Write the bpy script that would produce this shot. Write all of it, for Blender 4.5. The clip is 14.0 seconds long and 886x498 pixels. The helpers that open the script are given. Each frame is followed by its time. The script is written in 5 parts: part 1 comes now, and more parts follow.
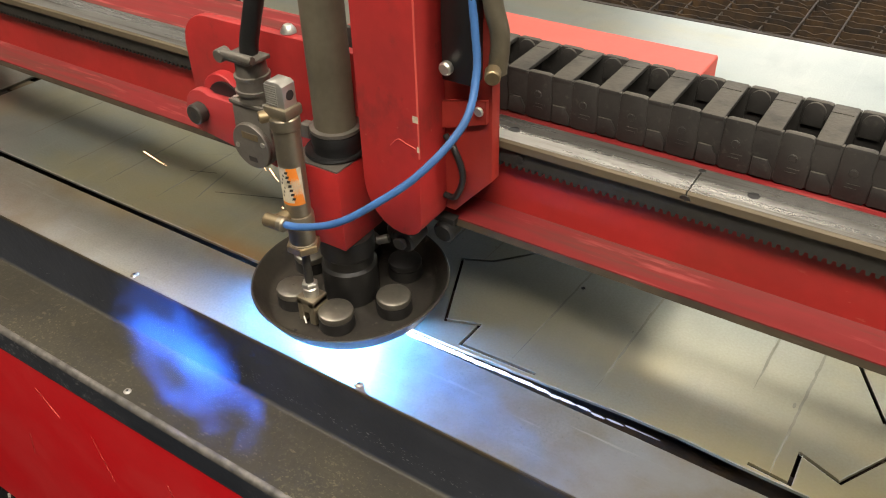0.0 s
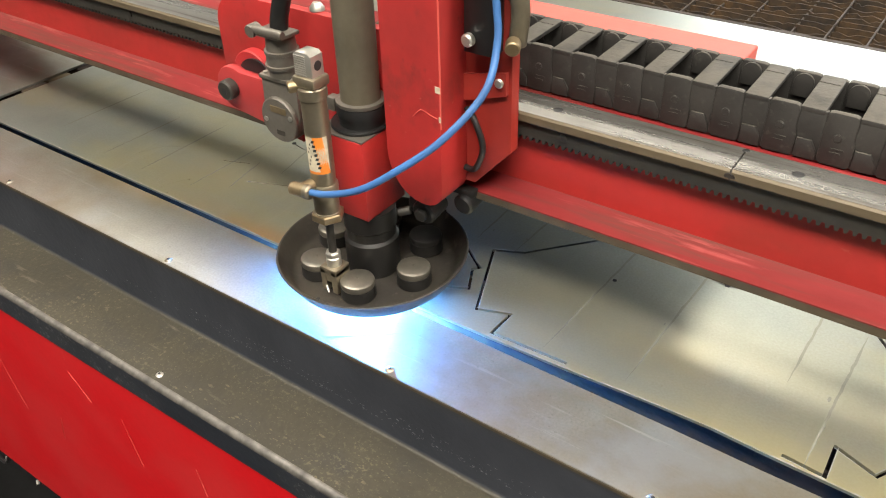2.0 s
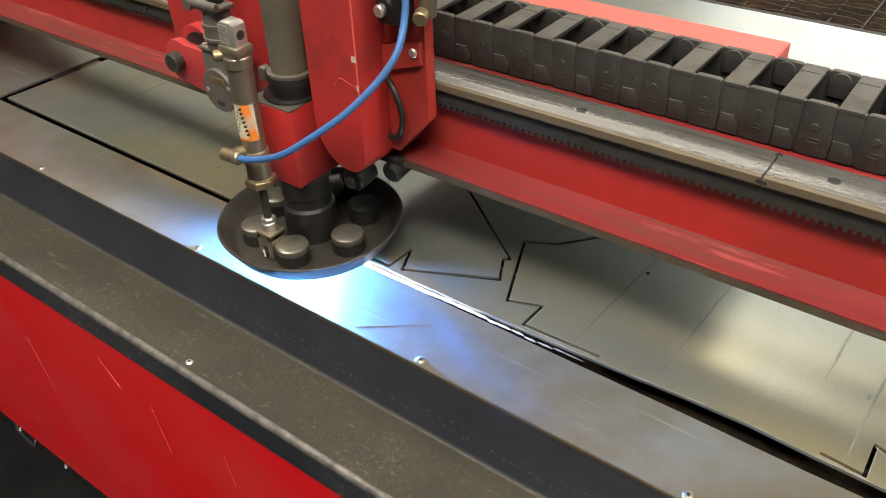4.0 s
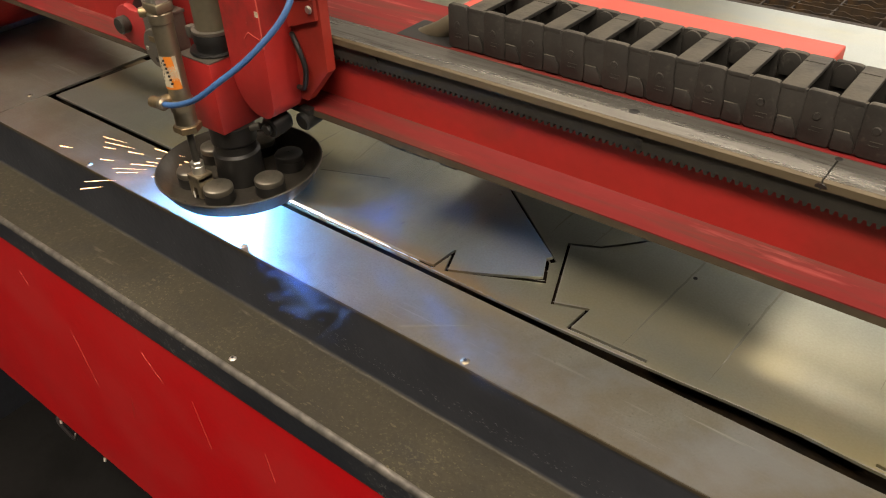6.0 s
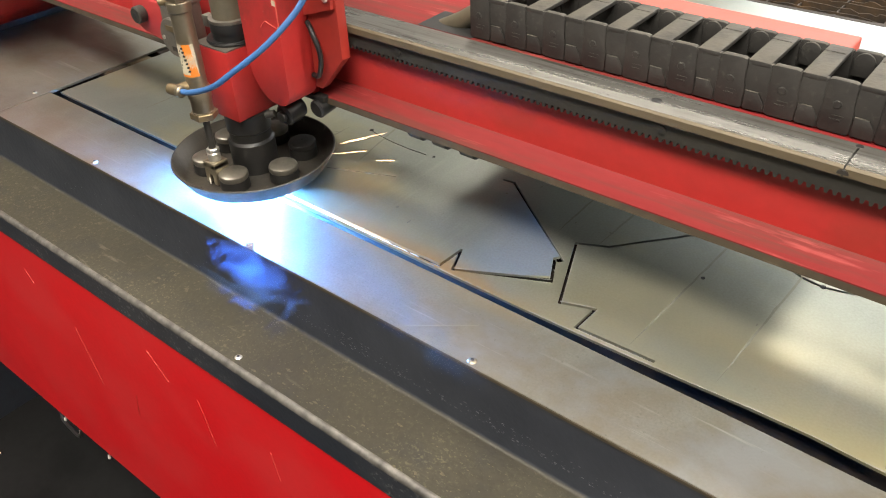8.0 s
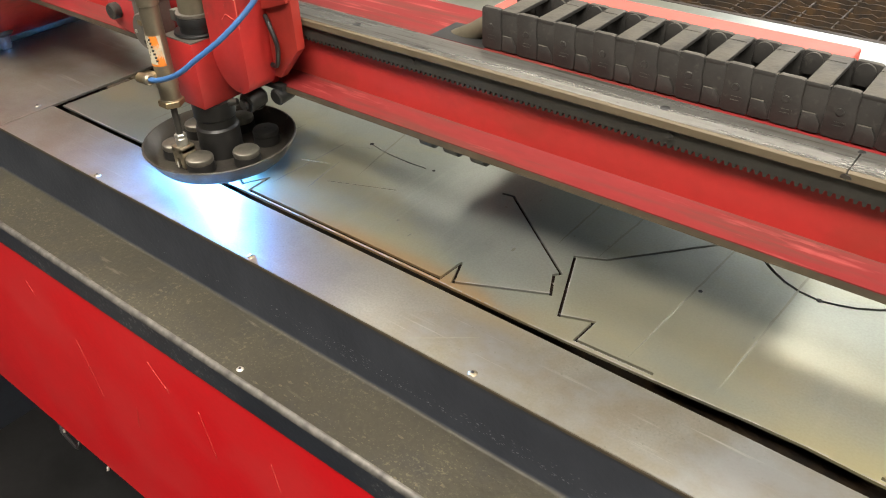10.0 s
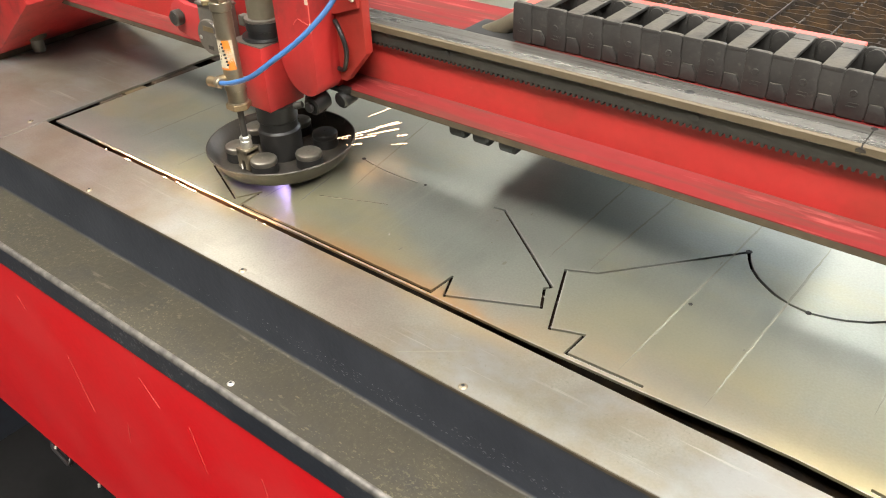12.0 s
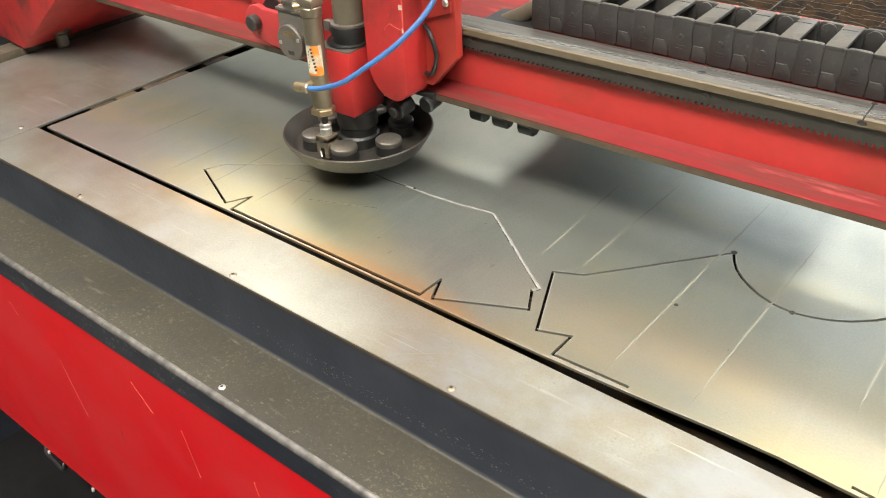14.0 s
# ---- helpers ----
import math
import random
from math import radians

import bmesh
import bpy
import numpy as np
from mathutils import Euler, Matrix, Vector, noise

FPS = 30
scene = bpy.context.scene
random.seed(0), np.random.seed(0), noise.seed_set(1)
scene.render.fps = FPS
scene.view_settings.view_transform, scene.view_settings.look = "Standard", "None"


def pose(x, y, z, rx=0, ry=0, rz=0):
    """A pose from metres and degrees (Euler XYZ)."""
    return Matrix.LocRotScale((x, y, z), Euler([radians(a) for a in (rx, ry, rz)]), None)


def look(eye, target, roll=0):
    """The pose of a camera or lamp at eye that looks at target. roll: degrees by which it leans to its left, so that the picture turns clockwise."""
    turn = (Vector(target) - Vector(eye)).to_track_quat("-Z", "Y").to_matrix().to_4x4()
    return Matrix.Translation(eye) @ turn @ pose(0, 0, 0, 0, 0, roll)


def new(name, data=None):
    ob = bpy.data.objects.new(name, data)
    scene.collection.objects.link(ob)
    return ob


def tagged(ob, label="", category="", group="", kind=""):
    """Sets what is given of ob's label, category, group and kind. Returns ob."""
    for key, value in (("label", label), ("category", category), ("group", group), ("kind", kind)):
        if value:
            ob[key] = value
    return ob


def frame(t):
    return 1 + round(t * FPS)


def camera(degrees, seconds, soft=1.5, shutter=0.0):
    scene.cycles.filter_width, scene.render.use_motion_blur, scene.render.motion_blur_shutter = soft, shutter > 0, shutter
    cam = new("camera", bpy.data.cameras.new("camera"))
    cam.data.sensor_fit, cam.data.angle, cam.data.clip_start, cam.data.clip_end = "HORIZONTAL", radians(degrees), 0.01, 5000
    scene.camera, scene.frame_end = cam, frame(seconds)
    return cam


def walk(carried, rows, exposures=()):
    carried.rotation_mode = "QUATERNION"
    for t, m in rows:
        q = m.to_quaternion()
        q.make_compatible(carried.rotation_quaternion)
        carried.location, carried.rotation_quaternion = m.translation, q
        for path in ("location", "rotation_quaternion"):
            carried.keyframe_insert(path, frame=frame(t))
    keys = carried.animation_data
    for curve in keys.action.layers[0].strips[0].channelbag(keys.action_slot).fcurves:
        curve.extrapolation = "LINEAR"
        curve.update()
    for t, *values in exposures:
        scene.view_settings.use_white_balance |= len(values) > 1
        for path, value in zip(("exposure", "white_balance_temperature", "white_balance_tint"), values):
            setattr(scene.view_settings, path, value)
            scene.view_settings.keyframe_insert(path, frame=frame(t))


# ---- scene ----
cam = camera(57.6, 14.0, soft=1.1)
PATH = [
    (0, (0.366, -0.456, 0.527), (-0.527, 0.876, -0.667), -1.5),
    (0.5, (0.363, -0.462, 0.524), (-0.543, 0.866, -0.667), -1.4),
    (1, (0.362, -0.468, 0.521), (-0.559, 0.852, -0.665), -1.4),
    (1.5, (0.366, -0.471, 0.515), (-0.571, 0.849, -0.659), -1.6),
    (2, (0.364, -0.473, 0.513), (-0.579, 0.841, -0.664), -1.6),
    (2.5, (0.365, -0.475, 0.511), (-0.594, 0.828, -0.666), -1.7),
    (3, (0.361, -0.475, 0.513), (-0.6, 0.817, -0.674), -1.8),
    (5.5, (0.342, -0.48, 0.501), (-0.68, 0.764, -0.685), -2.5),
    (6, (0.339, -0.484, 0.505), (-0.698, 0.751, -0.679), -2.6),
    (6.5, (0.34, -0.482, 0.503), (-0.706, 0.749, -0.677), -2.7),
    (7, (0.334, -0.483, 0.504), (-0.703, 0.748, -0.683), -2.5),
    (7.5, (0.333, -0.484, 0.505), (-0.703, 0.745, -0.685), -2.6),
    (8, (0.333, -0.484, 0.506), (-0.704, 0.743, -0.685), -2.6),
    (10.5, (0.335, -0.492, 0.513), (-0.707, 0.763, -0.645), -2.2),
    (11, (0.337, -0.491, 0.51), (-0.706, 0.769, -0.64), -2.2),
    (11.5, (0.337, -0.488, 0.514), (-0.701, 0.774, -0.639), -2.2),
    (12, (0.34, -0.49, 0.511), (-0.707, 0.782, -0.625), -2.2),
    (12.5, (0.34, -0.49, 0.514), (-0.708, 0.778, -0.624), -2.4),
    (13, (0.342, -0.492, 0.512), (-0.712, 0.779, -0.616), -2.5),
    (13.5, (0.345, -0.492, 0.515), (-0.699, 0.787, -0.613), -2.4),
    (14, (0.349, -0.49, 0.518), (-0.688, 0.79, -0.617), -2.4),
]
EXPOSURES = [(0.0, 0.0, 6750, 11), (0.5, 0.0, 7000, 10), (0.95, 0.06, 6900, 11), (1.2, 0.5, 6650, 10), (2.0, 0.55, 6500, 10), (2.5, 0.38, 7300, 12), (3.0, 0.25, 6500, 10), (5.5, -0.12, 6500, 10), (6.0, -0.25, 7500, 14), (6.5, 0.36, 6650, 10), (7.0, 0.42, 7250, 10), (7.5, 0.68, 6500, 10), (8.0, 0.55, 6500, 10), (10.5, 0.55, 6500, 10), (11.0, 0.7, 6330, 10), (12.5, 0.82, 6230, 10), (14.0, 0.75, 6180, 10)]
walk(cam, [(t, look(eye, target, roll)) for t, eye, target, roll in PATH], EXPOSURES)

# ---------------------------------------------------------------- light and exposure
world = bpy.data.worlds.new("workshop_air")
scene.world = world
world.use_nodes = True
world.node_tree.nodes["Background"].inputs[0].default_value = (0.9, 0.95, 1.0, 1)
world.node_tree.nodes["Background"].inputs[1].default_value = 0.05


def ceiling_lamp(x, y, z, sx, sy, watts, colour=(1.0, 0.935, 0.825)):
    data = bpy.data.lights.new("strip_light", "AREA")
    data.shape, data.size, data.size_y = "RECTANGLE", sx, sy
    data.energy, data.color = watts, colour
    ob = new("strip_light", data)
    ob.matrix_world = pose(x, y, z)
    return ob


ceiling_lamp(-1.7, -1.1, 3.2, 2.2, 0.9, 100)
ceiling_lamp(1.0, -1.7, 3.2, 2.4, 0.9, 225)
ceiling_lamp(-1.6, 4.2, 3.6, 3.2, 0.7, 64)
# unseen lamp, added for sheen on the right of the rim
ceiling_lamp(0.8, 2.6, 3.6, 2.2, 0.7, 40)
ceiling_lamp(3.2, 0.6, 3.6, 2.2, 0.7, 200)
ceiling_lamp(-4.0, 2.2, 3.6, 3.0, 1.5, 65)


# ---------------------------------------------------------------- materials
def mat(name, base, rough=0.5, metal=0.0, vary=0.25, scale=9.0, bump=0.15, fine=140.0, second=None, patch=0.55, stretch=(1, 1, 1), coat=0.0):
    """Procedural surface: broad patches towards a second colour, fine grain, roughness wear and relief."""
    m = bpy.data.materials.new(name)
    m.use_nodes = True
    nt = m.node_tree
    n, l = nt.nodes, nt.links
    p = n["Principled BSDF"]
    co = n.new("ShaderNodeTexCoord")
    mp = n.new("ShaderNodeMapping")
    mp.inputs["Scale"].default_value = stretch
    l.new(co.outputs["Object"], mp.inputs[0])
    a = n.new("ShaderNodeTexNoise")
    a.inputs["Scale"].default_value, a.inputs["Detail"].default_value = scale, 6
    b = n.new("ShaderNodeTexNoise")
    b.inputs["Scale"].default_value, b.inputs["Detail"].default_value = fine, 4
    l.new(mp.outputs[0], a.inputs[0])
    l.new(mp.outputs[0], b.inputs[0])
    second = second or tuple(c * (1 - vary) for c in base)
    ramp = n.new("ShaderNodeValToRGB")
    ramp.color_ramp.elements[0].position, ramp.color_ramp.elements[1].position = patch - 0.18, patch + 0.18
    ramp.color_ramp.elements[0].color, ramp.color_ramp.elements[1].color = (*base, 1), (*second, 1)
    l.new(a.outputs[0], ramp.inputs[0])
    mul = n.new("ShaderNodeMix")
    mul.data_type, mul.blend_type = "RGBA", "MULTIPLY"
    mul.inputs[0].default_value = vary
    l.new(ramp.outputs[0], mul.inputs[6])
    l.new(b.outputs[0], mul.inputs[7])
    l.new(mul.outputs[2], p.inputs["Base Color"])
    mr = n.new("ShaderNodeMapRange")
    mr.inputs["To Min"].default_value, mr.inputs["To Max"].default_value = max(0.03, rough - 0.12), min(1, rough + 0.12)
    l.new(a.outputs[0], mr.inputs[0])
    l.new(mr.outputs[0], p.inputs["Roughness"])
    p.inputs["Metallic"].default_value = metal
    p.inputs["Coat Weight"].default_value = coat
    if bump:
        bp = n.new("ShaderNodeBump")
        bp.inputs["Strength"].default_value, bp.inputs["Distance"].default_value = bump, 0.002
        l.new(b.outputs[0], bp.inputs["Height"])
        l.new(bp.outputs[0], p.inputs["Normal"])
    return m


def wear(m, colour, scale, lo, hi, stretch=(1, 1, 1), amount=0.6, gate_scale=0.0, gate=(0.4, 0.65)):
    """Lay a second, finer layer of marks (chips, scratches, smudges) over a surface."""
    n, l = m.node_tree.nodes, m.node_tree.links
    p = n["Principled BSDF"]
    src = p.inputs["Base Color"].links[0].from_socket
    co = n.new("ShaderNodeTexCoord")
    mp = n.new("ShaderNodeMapping")
    mp.inputs["Scale"].default_value = stretch
    l.new(co.outputs["Object"], mp.inputs[0])
    a = n.new("ShaderNodeTexNoise")
    a.inputs["Scale"].default_value, a.inputs["Detail"].default_value, a.inputs["Roughness"].default_value = scale, 5, 0.6
    l.new(mp.outputs[0], a.inputs[0])
    r = n.new("ShaderNodeMapRange")
    r.inputs["From Min"].default_value, r.inputs["From Max"].default_value, r.inputs["To Max"].default_value = lo, hi, amount
    l.new(a.outputs[0], r.inputs[0])
    fac = r.outputs[0]
    if gate_scale:
        b = n.new("ShaderNodeTexNoise")
        b.inputs["Scale"].default_value, b.inputs["Detail"].default_value = gate_scale, 3
        l.new(co.outputs["Object"], b.inputs[0])
        g = n.new("ShaderNodeMapRange")
        g.inputs["From Min"].default_value, g.inputs["From Max"].default_value = gate
        l.new(b.outputs[0], g.inputs[0])
        mu = n.new("ShaderNodeMath")
        mu.operation = "MULTIPLY"
        l.new(fac, mu.inputs[0])
        l.new(g.outputs[0], mu.inputs[1])
        fac = mu.outputs[0]
    mix = n.new("ShaderNodeMix")
    mix.data_type = "RGBA"
    l.new(fac, mix.inputs[0])
    l.new(src, mix.inputs[6])
    mix.inputs[7].default_value = (*colour, 1)
    l.new(mix.outputs[2], p.inputs["Base Color"])
    return m


def lighten_tops(m, colour, amount):
    """Overhead light put into the colour of faces that look up, in a dust tone."""
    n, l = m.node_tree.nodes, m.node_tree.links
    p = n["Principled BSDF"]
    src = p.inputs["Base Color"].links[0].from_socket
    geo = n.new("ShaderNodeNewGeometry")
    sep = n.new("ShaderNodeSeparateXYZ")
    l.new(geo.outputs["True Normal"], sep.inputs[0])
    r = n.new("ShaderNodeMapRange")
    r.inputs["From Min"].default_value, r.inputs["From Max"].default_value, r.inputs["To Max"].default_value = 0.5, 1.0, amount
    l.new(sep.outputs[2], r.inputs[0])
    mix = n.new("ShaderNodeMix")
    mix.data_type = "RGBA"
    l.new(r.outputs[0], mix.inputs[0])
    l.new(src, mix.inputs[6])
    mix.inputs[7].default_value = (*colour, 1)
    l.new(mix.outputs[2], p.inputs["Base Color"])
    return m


def glow(name, colour, strength):
    m = bpy.data.materials.new(name)
    m.use_nodes = True
    n, l = m.node_tree.nodes, m.node_tree.links
    e = n.new("ShaderNodeEmission")
    e.inputs[0].default_value, e.inputs[1].default_value = (*colour, 1), strength
    l.new(e.outputs[0], n["Material Output"].inputs[0])
    return m


def heat_tint(m, colour, far, near, stretch, scale, lo, hi, amount, ends=None):
    """Oxide colour left by the cut, strongest at the front edge and broken up along it."""
    n, l = m.node_tree.nodes, m.node_tree.links
    p = n["Principled BSDF"]
    src = p.inputs["Base Color"].links[0].from_socket
    co = n.new("ShaderNodeTexCoord")
    sep = n.new("ShaderNodeSeparateXYZ")
    l.new(co.outputs["Object"], sep.inputs[0])
    mp = n.new("ShaderNodeMapping")
    mp.inputs["Scale"].default_value = stretch
    l.new(co.outputs["Object"], mp.inputs[0])
    cloud = n.new("ShaderNodeTexNoise")
    cloud.inputs["Scale"].default_value, cloud.inputs["Detail"].default_value = scale, 5
    l.new(mp.outputs[0], cloud.inputs[0])
    band = n.new("ShaderNodeMapRange")
    band.interpolation_type = "SMOOTHSTEP"
    band.inputs["From Min"].default_value, band.inputs["From Max"].default_value = far, near
    l.new(sep.outputs[1], band.inputs[0])
    spot = n.new("ShaderNodeMapRange")
    spot.interpolation_type = "SMOOTHSTEP"
    spot.inputs["From Min"].default_value, spot.inputs["From Max"].default_value, spot.inputs["To Max"].default_value = lo, hi, amount
    l.new(cloud.outputs[0], spot.inputs[0])
    both = n.new("ShaderNodeMath")
    both.operation = "MULTIPLY"
    l.new(band.outputs[0], both.inputs[0])
    l.new(spot.outputs[0], both.inputs[1])
    if ends:
        for u0, u1 in ends:
            end = n.new("ShaderNodeMapRange")
            end.interpolation_type = "SMOOTHSTEP"
            end.inputs["From Min"].default_value, end.inputs["From Max"].default_value = u0, u1
            l.new(sep.outputs[0], end.inputs[0])
            cut = n.new("ShaderNodeMath")
            cut.operation = "MULTIPLY"
            l.new(both.outputs[0], cut.inputs[0])
            l.new(end.outputs[0], cut.inputs[1])
            both = cut
    mix = n.new("ShaderNodeMix")
    mix.data_type = "RGBA"
    l.new(both.outputs[0], mix.inputs[0])
    l.new(src, mix.inputs[6])
    mix.inputs[7].default_value = (*colour, 1)
    l.new(mix.outputs[2], p.inputs["Base Color"])
    return m


def sheet_steel():
    """Cold-rolled sheet: grey-olive sheen, cloudy oil marks, straw heat tint along the cut edge."""
    m = mat("sheet_steel", (0.48, 0.49, 0.425), 0.305, 0.80, 0.30, 4.0, 0.02, 420.0, (0.37, 0.405, 0.365), 0.5, (1, 1, 1))
    for node in m.node_tree.nodes:
        if node.bl_idname == "ShaderNodeMapRange":
            node.inputs["To Min"].default_value, node.inputs["To Max"].default_value = 0.29, 0.39
    wear(m, (0.24, 0.26, 0.23), 9.0, 0.52, 0.78, (1, 1, 1), 0.5)
    wear(m, (0.46, 0.40, 0.20), 3.2, 0.52, 0.66, (0.7, 1.4, 1), 0.45)
    wear(m, (0.22, 0.235, 0.21), 5.5, 0.56, 0.70, (1.6, 0.7, 1), 0.35)
    wear(m, (0.56, 0.56, 0.47), 30.0, 0.56, 0.72, (2.2, 0.12, 1), 0.25, 5.0)
    wear(m, (0.22, 0.21, 0.17), 260.0, 0.62, 0.70, (1, 1, 1), 0.35, 6.0)
    heat_tint(m, (0.58, 0.48, 0.19), 0.10, 0.0, (0.5, 1.0, 1.0), 6.0, 0.38, 0.62, 0.42, ((-0.68, -0.45),))
    heat_tint(m, (0.60, 0.50, 0.22), 0.20, 0.0, (0.5, 1.0, 1.0), 5.0, 0.28, 0.56, 0.68, ((-0.06, 0.10),))
    heat_tint(m, (0.50, 0.46, 0.22), 0.40, 0.03, (0.5, 1.0, 1.0), 4.5, 0.46, 0.66, 0.28)
    heat_tint(m, (0.55, 0.30, 0.10), 0.045, 0.006, (0.6, 1.0, 1.0), 9.0, 0.33, 0.58, 0.7, ((0.13, -0.02), (-0.42, -0.22)))
    return m


M_SHEET = sheet_steel()
M_RIM = mat("worn_rim_steel", (0.44, 0.43, 0.37), 0.37, 0.78, 0.34, 6.0, 0.05, 420.0, (0.34, 0.325, 0.265), 0.52)
wear(M_RIM, (0.22, 0.21, 0.185), 13.0, 0.52, 0.75, (1, 1, 1), 0.5)
wear(M_RIM, (0.24, 0.19, 0.12), 6.0, 0.48, 0.64, (0.8, 1, 1), 0.55)
wear(M_RIM, (0.36, 0.39, 0.42), 7.0, 0.52, 0.68, (0.8, 1, 1), 0.5)
wear(M_RIM, (0.60, 0.58, 0.52), 60.0, 0.60, 0.70, (0.08, 2.0, 1), 0.45, 7.0)
wear(M_RIM, (0.18, 0.165, 0.13), 240.0, 0.61, 0.69, (1, 1, 1), 0.5, 8.0)
heat_tint(M_RIM, (0.50, 0.36, 0.16), -0.03, 0.003, (0.7, 1.0, 1.0), 8.0, 0.36, 0.6, 0.6, ((0.10, -0.05), (-0.62, -0.4)))
M_RED = mat("red_paint", (0.48, 0.023, 0.024), 0.5, 0.0, 0.24, 7.0, 0.07, 90.0, (0.30, 0.024, 0.024), 0.58)
wear(M_RED, (0.10, 0.022, 0.016), 22.0, 0.55, 0.78, (0.6, 1, 1), 0.5)
wear(M_RED, (0.34, 0.055, 0.055), 6.0, 0.40, 0.70, (0.3, 1, 1), 0.6)
wear(M_RED, (0.46, 0.20, 0.15), 180.0, 0.66, 0.72, (1, 1, 1), 0.6, 12.0, (0.5, 0.65))
M_GRIMY = mat("grimy_red_paint", (0.45, 0.024, 0.022), 0.52, 0.0, 0.26, 9.0, 0.08, 90.0, (0.30, 0.022, 0.02), 0.55)
wear(M_GRIMY, (0.055, 0.020, 0.016), 16.0, 0.56, 0.72, (1, 1, 0.7), 0.75)
wear(M_GRIMY, (0.04, 0.018, 0.014), 48.0, 0.60, 0.72, (1, 1, 0.6), 0.7, 9.0)
wear(M_GRIMY, (0.46, 0.16, 0.11), 200.0, 0.66, 0.72, (1, 1, 1), 0.6, 12.0, (0.5, 0.65))
# orange tinge puts the lamp's reflection on the web into its red
M_WEB = mat("lamp_tinged_red_paint", (0.46, 0.030, 0.026), 0.48, 0.0, 0.22, 7.0, 0.07, 90.0, (0.36, 0.028, 0.022), 0.58)
wear(M_WEB, (0.20, 0.035, 0.018), 14.0, 0.52, 0.76, (0.5, 1, 1), 0.5)
wear(M_WEB, (0.50, 0.20, 0.12), 150.0, 0.64, 0.71, (0.4, 1, 1), 0.6, 10.0, (0.48, 0.65))
M_PANEL = mat("bright_red_panel_paint", (0.68, 0.005, 0.010), 0.5, 0.0, 0.14, 5.0, 0.03, 120.0, (0.57, 0.006, 0.011), 0.55)
wear(M_PANEL, (0.62, 0.035, 0.035), 5.0, 0.45, 0.70, (1, 1, 1), 0.55)
wear(M_PANEL, (0.66, 0.16, 0.12), 120.0, 0.66, 0.72, (1.5, 1, 0.12), 0.5, 8.0, (0.5, 0.65))
M_REDDIRT = mat("dusty_red_paint", (0.225, 0.019, 0.020), 0.66, 0.0, 0.3, 14.0, 0.12, 120.0, (0.19, 0.022, 0.02), 0.56, (0.25, 1, 1))
wear(M_REDDIRT, (0.11, 0.03, 0.022), 40.0, 0.47, 0.62, (0.10, 1.5, 1.5), 0.8)
M_REDDIRT.node_tree.nodes["Principled BSDF"].inputs["Specular IOR Level"].default_value = 0.2
# pale pink streaks put the flange's highlights into the colour
wear(M_REDDIRT, (0.42, 0.09, 0.08), 70.0, 0.58, 0.68, (0.12, 1.5, 1.5), 0.45)
M_PALERED = mat("dusty_pale_red_cover", (0.62, 0.10, 0.075), 0.55, 0.0, 0.12, 6.0, 0.03, 160.0)
M_DARK = mat("dark_grey_paint", (0.024, 0.028, 0.037), 0.5, 0.0, 0.3, 9.0, 0.18, 150.0, (0.035, 0.038, 0.045), 0.56)
wear(M_DARK, (0.014, 0.014, 0.016), 30.0, 0.52, 0.74, (0.5, 1, 1), 0.6)
wear(M_DARK, (0.16, 0.16, 0.155), 190.0, 0.575, 0.65, (1, 1, 1), 0.65, 9.0, (0.44, 0.6))
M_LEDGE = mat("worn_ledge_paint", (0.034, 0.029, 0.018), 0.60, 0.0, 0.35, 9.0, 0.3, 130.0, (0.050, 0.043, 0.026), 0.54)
wear(M_LEDGE, (0.020, 0.019, 0.017), 26.0, 0.52, 0.74, (0.7, 1, 1), 0.75)
wear(M_LEDGE, (0.17, 0.15, 0.09), 230.0, 0.57, 0.65, (1, 1, 1), 0.35, 9.0, (0.38, 0.58))
wear(M_LEDGE, (0.20, 0.18, 0.12), 420.0, 0.60, 0.68, (1, 1, 1), 0.3, 5.0, (0.35, 0.6))
wear(M_LEDGE, (0.16, 0.145, 0.105), 55.0, 0.63, 0.70, (0.25, 1.6, 1), 0.6, 7.0)
def skirt_tone_by_facing():
    """Blue-grey paint, scuffed where it lies flat. Light is put into the colour: upright faces darker, flat ones olive.
    """
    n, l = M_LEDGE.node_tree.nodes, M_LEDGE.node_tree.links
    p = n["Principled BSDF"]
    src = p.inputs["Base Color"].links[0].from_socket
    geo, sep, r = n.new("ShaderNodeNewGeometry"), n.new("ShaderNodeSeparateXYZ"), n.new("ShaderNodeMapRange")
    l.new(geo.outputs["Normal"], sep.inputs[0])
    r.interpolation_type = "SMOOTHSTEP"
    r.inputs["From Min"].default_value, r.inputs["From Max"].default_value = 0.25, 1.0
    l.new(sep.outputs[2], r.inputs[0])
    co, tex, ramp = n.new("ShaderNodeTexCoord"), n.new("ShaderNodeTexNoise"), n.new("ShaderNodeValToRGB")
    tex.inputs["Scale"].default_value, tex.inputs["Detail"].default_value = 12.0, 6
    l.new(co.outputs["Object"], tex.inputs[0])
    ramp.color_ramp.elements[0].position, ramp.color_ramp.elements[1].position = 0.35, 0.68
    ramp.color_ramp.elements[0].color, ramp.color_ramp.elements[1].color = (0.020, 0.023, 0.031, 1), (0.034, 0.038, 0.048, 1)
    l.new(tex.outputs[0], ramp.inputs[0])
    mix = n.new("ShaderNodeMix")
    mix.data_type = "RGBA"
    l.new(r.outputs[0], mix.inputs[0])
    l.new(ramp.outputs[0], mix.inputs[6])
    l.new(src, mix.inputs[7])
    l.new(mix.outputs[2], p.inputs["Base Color"])


